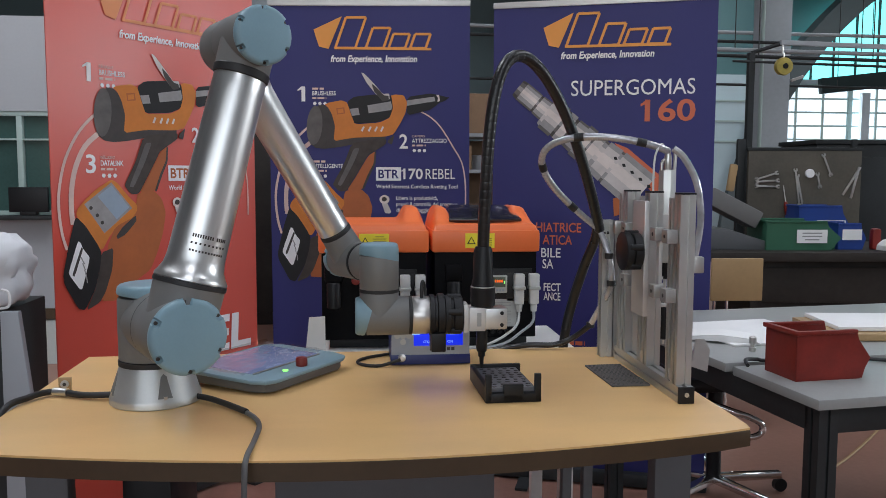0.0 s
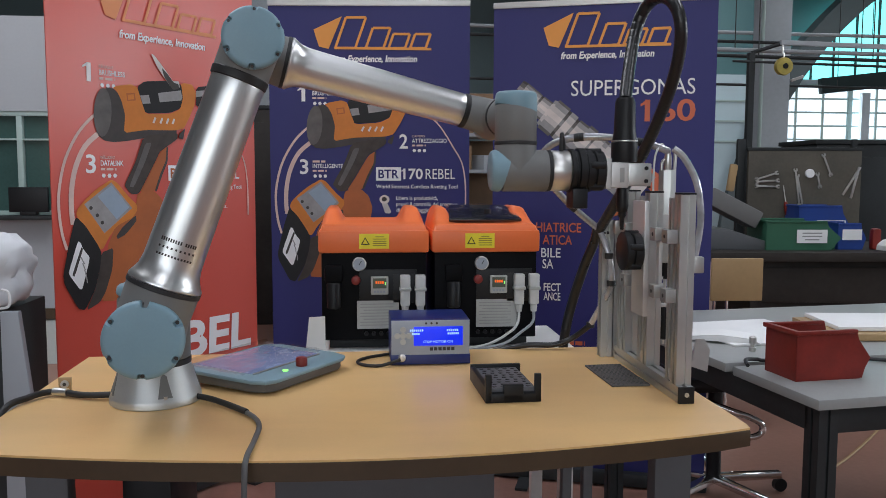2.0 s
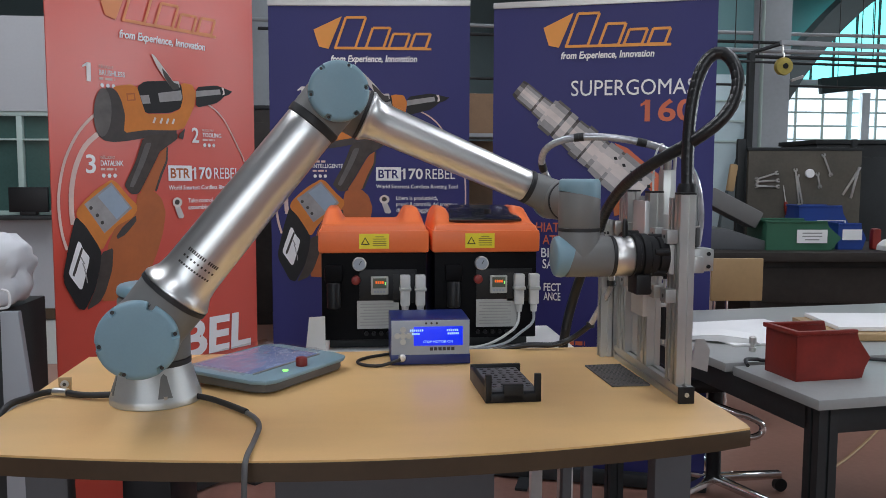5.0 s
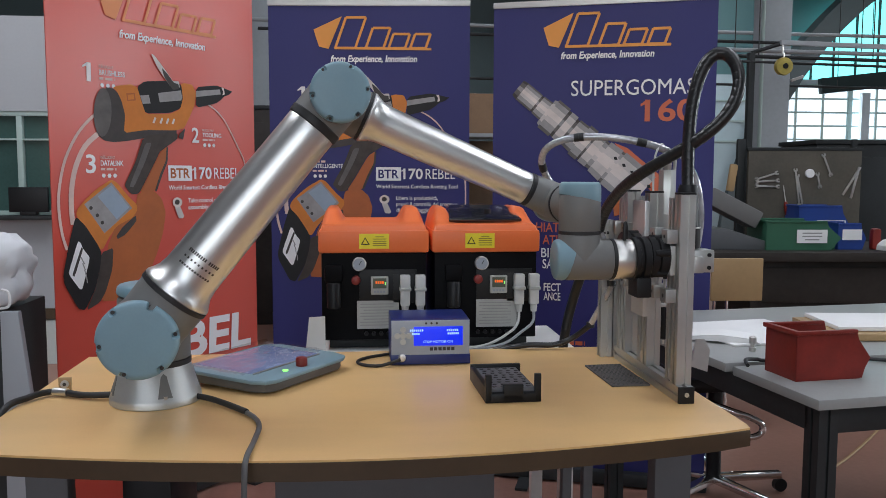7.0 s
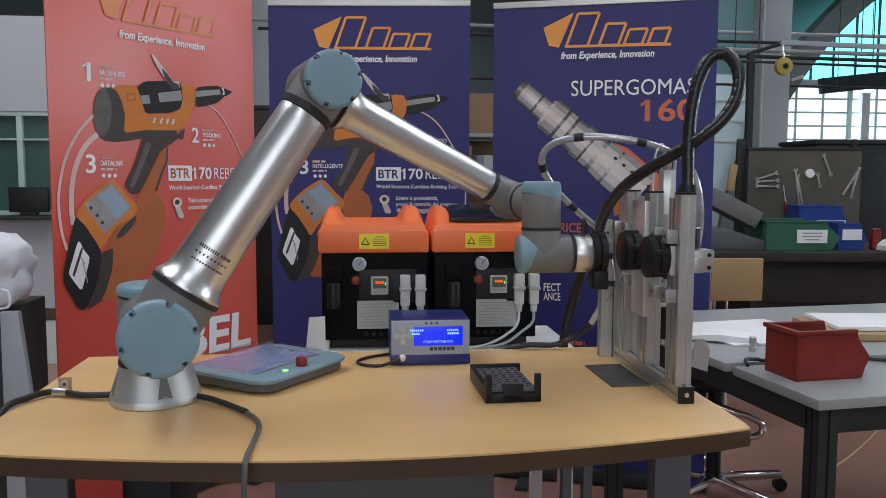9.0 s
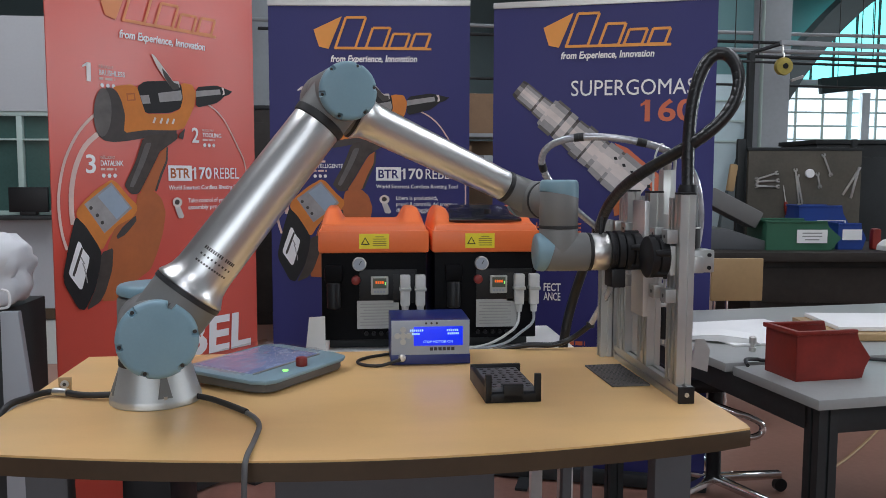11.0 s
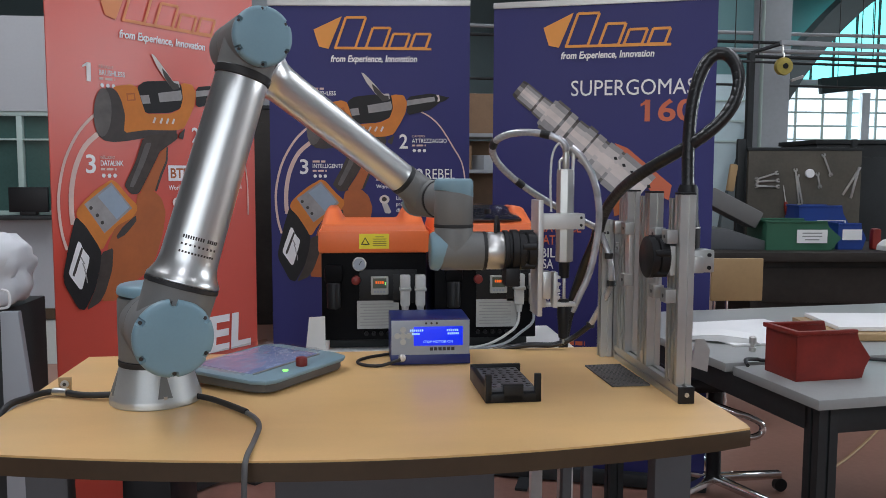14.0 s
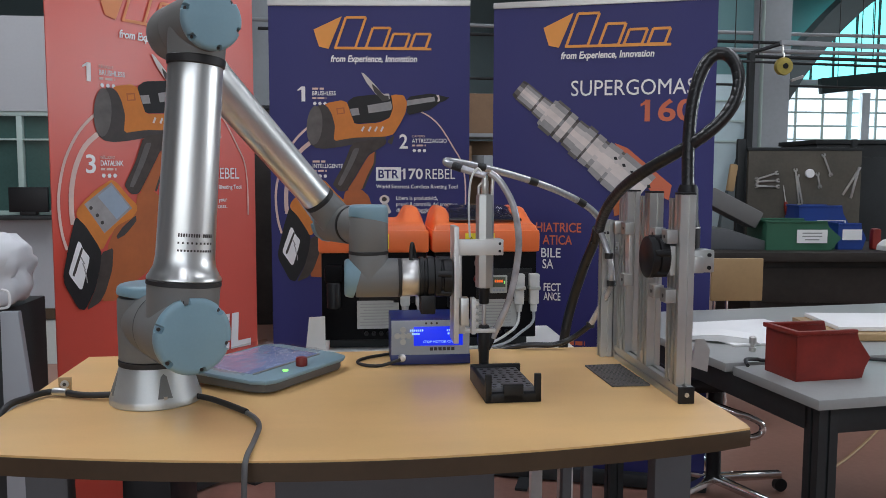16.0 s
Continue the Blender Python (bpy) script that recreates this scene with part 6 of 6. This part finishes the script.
def build_left_side():
    bm = B()
    y = 3.75
    # partition with a window opening
    x0, x1, z0, z1 = -2.3, -0.9, 0.98, 1.65
    wall_top = 2.25
    box(bm, (5.99, 0.12, z0), (-3.405, y + 0.06, z0 / 2))
    box(bm, (5.99, 0.12, wall_top - z1), (-3.405, y + 0.06, (wall_top + z1) / 2))
    box(bm, (x0 + 6.4, 0.12, z1 - z0), ((x0 - 6.4) / 2, y + 0.06, (z0 + z1) / 2))
    box(bm, (-0.41 - x1, 0.12, z1 - z0), ((x1 - 0.41) / 2, y + 0.06, (z0 + z1) / 2))
    structure("wall_partition", bm, "wall", "pale grey office partition with a window")
    structure("wall_dado", box(B(), (5.97, 0.02, 0.29), (-3.405, y - 0.012, 0.147)), "wall_pale", "pale green low wall panel")
    structure("trim_rail", box(B(), (5.97, 0.03, 0.07), (-3.405, y - 0.016, 0.335)), "desk_edge", "brown trim rail")
    w = tagged(thing("window_1", pose(0, 0, 0), "office window with pale green frames", "window"), kind="structure")
    part("window_frame", box(B(), (x1 - x0, 0.05, 0.03), ((x0 + x1) / 2, y + 0.03, z0 + 0.015), 0.003), "frame_pale", w)
    part("window_frame", box(B(), (x1 - x0, 0.05, 0.03), ((x0 + x1) / 2, y + 0.03, z1 - 0.015), 0.003), "frame_pale", w)
    part("mullion", box(B(), (0.035, 0.05, z1 - z0 - 0.06), (-1.72, y + 0.03, (z0 + z1) / 2), 0.003), "frame_pale", w)
    part("mullion", box(B(), (x1 - x0, 0.03, 0.012), ((x0 + x1) / 2, y + 0.025, 1.47), 0.002), "frame_pale", w)
    for a, b in ((x0, -1.74), (-1.70, x1)):
        part("pane", box(B(), (b - a, 0.008, z1 - z0 - 0.06), ((a + b) / 2, y + 0.045, (z0 + z1) / 2)), "green_reflection", w, "dim pane coloured with its green reflection")
    part("window_sill", box(B(), (x1 - x0 + 0.1, 0.16, 0.025), ((x0 + x1) / 2, y - 0.04, z0 - 0.01), 0.004), "dark_steel", w)
    t = thing("monitor", pose(-1.64, 3.66, 0.985), "small dark monitor on the sill", "monitor")
    part("screen", box(B(), (0.24, 0.03, 0.16), (0, 0, 0.10), 0.006), "black", t)
    part("stand", box(B(), (0.10, 0.06, 0.02), (0, 0, 0.012), 0.004), "black", t)
    t = thing("desk_instrument", pose(-1.44, 3.65, 0.985), "small pale instrument on the sill", "instrument")
    part("case", box(B(), (0.10, 0.06, 0.13), (0, 0, 0.067), 0.008), "grey_paint", t)
    part("stem", rod(B(), (0.03, 0, 0.13), (0.03, 0, 0.22), 0.008, seg=10), "steel", t)
    # machine at the side with a wrapped roll
    c = thing("machine_cabinet", pose(-0.73, 0.76, 0), "grey machine side panel with black edge", "machine")
    part("side_panel", prism(B(), [(0.095, 0), (0.24, 0), (0.152, 0.83), (0.10, 0.83)], 0, 0.03, pose(0, 0.01, 0, 90, 0, 0), 0.004), "grey_paint", c)
    part("black_side", box(B(), (0.19, 0.34, 0.825), (0.0, 0.19, 0.4135), 0.006), "dark_steel", c)
    part("red_handle", box(B(), (0.05, 0.04, 0.03), (0.215, 0.06, 0.56), 0.012), "red_bin", c, "red plastic handle")
    t = thing("plastic_bag", pose(-0.710, 0.87, 0.826), "crumpled white plastic bag on the machine", "bag")
    bm = B()
    bmesh.ops.create_icosphere(bm, subdivisions=4, radius=0.125)
    for v in bm.verts:
        n = abs(noise.noise(v.co * 8)) * 0.9 + abs(noise.noise(v.co * 19)) * 0.5
        v.co = v.co * (0.86 + 0.42 * n)
        v.co.z = max(-0.115, v.co.z * 1.02) + 0.115
        v.co.x *= 1.05
    part("film", bm, "bag", t)
    part("drawstring", sweep(B(), [(0.07, -0.10, 0.01), (0.10, -0.11, 0.02), (0.10, -0.11, 0.06), (0.08, -0.11, 0.07)], 0.004, 8), "paper", t)


build_left_side()


def build_under_desk():
    c = thing("equipment_case", pose(-0.04, 0.20, 0), "dark equipment case standing under the desk", "case")
    part("body", box(B(), (0.11, 0.30, 0.56), (0, 0, 0.295), 0.01), "black", c)
    part("handle", sweep(B(), [(-0.04, 0, 0.57), (-0.03, 0, 0.60), (0.03, 0, 0.60), (0.04, 0, 0.57)], 0.010, 8), "black", c)
    for x in (-0.04, 0.04):
        part("foot", box(B(), (0.025, 0.26, 0.016), (x, 0, 0.008), 0.003), "rubber", c)


build_under_desk()


def build_hall():
    # column
    structure("column_1", box(B(), (0.36, 0.18, HALL_H), (4.998, 6.94, HALL_H / 2), 0.02), "concrete", "grey concrete column")
    structure("column_2", box(B(), (0.40, 0.40, HALL_H), (-0.6, 8.2, HALL_H / 2), 0.02), "concrete", "grey concrete column")
    p = thing("conduit", pose(4.83, 6.82, 0), "thin pipe running up the column", "pipe")
    part("pipe", rod(B(), (0, 0, 0.0), (0, 0, HALL_H), 0.02, seg=12), "frame_pale", p)
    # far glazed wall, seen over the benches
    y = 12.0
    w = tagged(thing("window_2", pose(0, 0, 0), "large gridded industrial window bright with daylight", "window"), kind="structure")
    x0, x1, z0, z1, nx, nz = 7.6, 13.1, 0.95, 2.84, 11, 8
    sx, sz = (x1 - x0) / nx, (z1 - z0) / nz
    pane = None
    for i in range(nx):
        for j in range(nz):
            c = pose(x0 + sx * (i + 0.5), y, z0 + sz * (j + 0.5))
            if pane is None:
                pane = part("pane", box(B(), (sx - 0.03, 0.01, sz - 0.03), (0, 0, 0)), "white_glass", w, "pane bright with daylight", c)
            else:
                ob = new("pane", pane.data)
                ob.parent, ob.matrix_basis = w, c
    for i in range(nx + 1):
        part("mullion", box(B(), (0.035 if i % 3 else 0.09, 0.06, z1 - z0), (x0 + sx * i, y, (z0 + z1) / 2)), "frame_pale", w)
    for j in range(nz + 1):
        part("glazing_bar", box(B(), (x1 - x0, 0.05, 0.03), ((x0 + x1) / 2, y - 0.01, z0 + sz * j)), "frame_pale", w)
    # teal glazing under the arched roof
    a = tagged(thing("window_3", pose(0, 0, 0), "teal glazing under the arched roof", "window"), kind="structure")
    cx, cz, rad = 13.4, -0.66, 6.37
    strip = 0.42
    x = 8.1
    while x < 15.0:
        xm = x + strip / 2
        top = cz + math.sqrt(max(0.1, rad ** 2 - (xm - cx) ** 2)) - 0.02
        bot = 2.95
        if top > bot + 0.1:
            part("pane", prism(B(), [(x + 0.02, bot), (x + strip - 0.02, bot), (x + strip - 0.02, top + 0.16), (x + 0.02, top - 0.16)], 0, 0.01, pose(0, y + 0.3, 0, 90, 0, 0)), "teal_glass", a, "pane of teal glass")
            part("mullion", box(B(), (0.02, 0.05, top - bot), (x, y + 0.28, (top + bot) / 2)), "dark_steel", a)
        x += strip
    # arch beam
    bm = B()
    pts = []
    for i in range(25):
        ang = radians(182 - i * 4.6)
        pts.append((cx + rad * math.cos(ang), cz + rad * math.sin(ang)))
    outer = [(cx + (px - cx) * 1.06, cz + (pz - cz) * 1.06) for px, pz in pts]
    for i in range(24):
        prism(bm, [pts[i], pts[i + 1], outer[i + 1], outer[i]], 0, 0.35, pose(0, y + 0.2, 0, 90, 0, 0))
    structure("arch_beam", bm, "arch", "dark grey arched roof beam")
    structure("wall_lintel", box(B(), (9.6, 0.2, 0.10), (8.9, y + 0.1, 2.892)), "concrete", "grey concrete lintel over the window")
    structure("roof_tie", box(B(), (6.0, 0.12, 0.26), (11.2, 11.45, 3.10), 0.01, Euler((0, radians(-6.5), 0)).to_matrix().to_4x4()), "beam_green", "dark sloping roof tie beam")
    structure("wall_glazed", box(B(), (3.1, 0.1, 3.0), (6.04, y + 0.02, 1.5)), "pale_blue", "pale blue-grey panelled wall")
    low = tagged(thing("window_6", pose(0, 0, 0), "low strip window in the pale wall", "window"), kind="structure")
    for i in range(5):
        part("pane", box(B(), (0.20, 0.012, 0.24), (6.45 + 0.24 * i, y - 0.012, 2.02)), "white_glass", low, "pane bright with daylight")
        part("mullion", box(B(), (0.03, 0.03, 2.2), (6.33 + 0.24 * i, y - 0.014, 1.75)), "frame_pale", low)
    for z in (1.85, 2.20, 2.55):
        part("glazing_bar", box(B(), (1.5, 0.03, 0.03), (6.9, y - 0.045, z)), "frame_pale", low)
    structure("pillar", box(B(), (0.15, 0.10, 2.70), (9.26, 11.80, 1.35), 0.01), "concrete", "slim grey pillar before the window")
    structure("wall_parapet", box(B(), (10.0, 0.2, 0.94), (8.9, y + 0.1, 0.47)), "wall", "grey wall below the window")
    structure("wall_vault", box(B(), (5.2, 0.1, 2.3), (6.6, y + 0.75, 4.05)), "teal_wall", "teal-grey vault wall")
    structure("wall_infill", box(B(), (12.6, 0.1, 5.2), (-1.7, 14.5, 2.6)), "back_wall", "grey-green back wall of the hall")
    # pipes, rails and the tool balancer
    g = thing("overhead_rail", pose(0, 0, 0), "dark gantry post with overhead rails", "rail")
    part("post", box(B(), (0.045, 0.045, 2.15), (3.34, 4.05, 1.075), 0.003), "dark_steel", g)
    part("arm", rod(B(), (3.34, 4.05, 2.15), (3.55, 4.0, 2.215), 0.014, seg=10), "dark_steel", g)
    part("rail", box(B(), (2.8, 0.03, 0.035), (4.93, 3.99, 2.19), 0.003, Euler((0, radians(1.2), 0)).to_matrix().to_4x4()), "grey_paint", g)
    part("rail", rod(B(), (3.2, 4.05, 2.09), (6.2, 3.7, 1.98), 0.010, seg=8), "dark_steel", g)
    part("hanger", rod(B(), (3.55, 3.99, 2.205), (3.55, 3.99, 2.14), 0.006, seg=8), "steel", g)
    bl = thing("tool_balancer", pose(3.55, 3.97, 2.045, 90, 0, 0), "yellow round tool balancer hanging from the rail", "tool balancer")
    part("drum", lathe(B(), [(0.04, -0.025), (0.062, -0.022), (0.066, 0), (0.062, 0.022), (0.04, 0.025)], None, 28), "balancer", bl)
    part("hub", rod(B(), (0, 0, 0.03), (0, 0, 0.036), 0.02, seg=16), "black", bl)
    part("hook", rod(B(), (0.0, 0.064, 0), (0.0, 0.10, 0), 0.006, seg=8), "steel", bl)
    part("drop_arm", box(B(), (0.10, 0.02, 0.02), (0.11, -0.085, 0), 0.004, Euler((0, 0, radians(18))).to_matrix().to_4x4()), "steel", bl)
    for k, (z, yy, x0_, x1_) in enumerate(((2.32, 5.2, 2.4, 7.5), (2.50, 6.0, 2.2, 8.5), (2.66, 6.4, -0.5, 9.0), (2.95, 7.5, -2, 10), (2.42, 8.0, 0, 9))):
        p = thing("overhead_pipe", pose(0, 0, 0), "grey overhead service pipe", "pipe", "overhead pipes")
        part("pipe", rod(B(), (x0_, yy, z), (x1_, yy - 0.3, z - 0.12), 0.016 + 0.005 * (k % 2), seg=12), "grey_paint" if k % 2 else "dark_steel", p)
        for i in range(5):
            xx = x0_ + (x1_ - x0_) * (i + 0.5) / 5
            zz, y2 = z - 0.12 * (i + 0.5) / 5, yy - 0.3 * (i + 0.5) / 5
            part("hanger", rod(B(), (xx, y2, zz), (xx, y2, HALL_H), 0.005, seg=6), "dark_steel", p)
    for k in range(4):
        b = tagged(finish("roof_beam", box(B(), (0.18, 24, 0.30), (-1.5 + 3.0 * k, 11, 4.75 + 0.1 * (k % 2)), 0.01), "concrete"), "grey concrete roof beam", "beam", kind="structure")
    # shelving in the distance
    for k, (x, yy, wd, hh, material) in enumerate(((3.9, 7.2, 0.9, 1.45, "dark_steel"), (4.42, 3.9, 1.55, 1.47, "dark_steel"), (6.4, 6.4, 1.3, 1.42, "dark_steel"), (0.55, 4.6, 0.4, 1.5, "bench"), (-0.15, 5.3, 0.9, 1.78, "bench"))):
        c = thing("steel_cabinet", pose(x, yy, 0), "dark steel workshop cabinet", "cabinet", "workshop cabinets")
        part("body", box(B(), (wd, 0.5, hh), (0, 0, hh / 2), 0.01), material, c)
        part("door", box(B(), (wd * 0.47, 0.016, hh * 0.88), (-wd * 0.24, -0.258, hh * 0.5), 0.004), material, c)
        part("door", box(B(), (wd * 0.47, 0.016, hh * 0.88), (wd * 0.24, -0.258, hh * 0.5), 0.004), material, c)
        part("top_edge", box(B(), (wd + 0.02, 0.52, 0.03), (0, 0, hh + 0.016), 0.004), "dark_steel", c)
    r = thing("storage_rack", pose(1.48, 5.2, 0), "grey steel storage rack holding brown cartons", "shelf")
    for x, yy in ((-0.40, -0.22), (0.40, -0.22), (-0.40, 0.22), (0.40, 0.22)):
        part("upright", box(B(), (0.035, 0.035, 1.62), (x, yy, 0.81), 0.003), "dark_steel", r)
    for z in (0.30, 0.90, 1.28, 1.58):
        part("shelf", box(B(), (0.76, 0.46, 0.03), (0, 0, z), 0.003), "grey_paint", r)
    part("back_panel", box(B(), (0.76, 0.01, 1.50), (0, 0.232, 0.80), 0.002), "carton", r, "brown fibreboard back")
    for label, m, size in (("brown cardboard carton on the rack's top shelf", pose(1.40, 5.18, 1.5955, 0, 0, 3), (0.44, 0.34, 0.33)),
                           ("pale cardboard carton lying turned on the shelf", pose(1.52, 5.14, 1.2955, 0, 0, 38), (0.16, 0.16, 0.12)),
                           ("small brown carton on the rack's shelf", pose(1.30, 5.15, 1.2955, 0, 0, -5), (0.22, 0.26, 0.20))):
        t = thing("cardboard_box", m, label, "box")
        part("carton", box(B(), size, (0, 0, size[2] / 2), 0.004), "grey_paint" if "pale" in label else "carton", t)
        part("tape", box(B(), (0.05, size[1] + 0.001, 0.001), (0, 0, size[2] + 0.001)), "sign_plate", t, "strip of packing tape")
        part("flap", box(B(), (size[0] * 0.98, size[1] * 0.49, 0.003), (0, size[1] * 0.24, size[2] + 0.0022), 0.001), "grey_paint" if "pale" in label else "carton", t)


build_hall()


# ---- what moves ----
def motions():
    steps = [0.1 * i for i in range(161)]
    for name in ("shoulder", "upper_arm", "forearm", "wrist_one", "wrist_two", "wrist_three"):
        walk(ROBOT[name], [(t, links(t)[name]) for t in steps])
    for which in ("one", "two"):
        walk(TOOL[which], [(t, tool_pose(which, t)) for t in steps])
        still = (lambda t: t > 6.0) if which == "one" else (lambda t: t < 11.6)
        times = [0.2 * i for i in range(81)]
        times = [t for t in times if not still(t) or t in (times[0], times[-1])] + ([6.0, 16.0] if which == "one" else [0.0, 11.6])
        rows = [(t, hose_poses(which, t)) for t in sorted({round(t, 3) for t in times})]
        for i, piece in enumerate(HOSE[which]):
            walk(piece, [(t, poses[i]) for t, poses in rows])


motions()
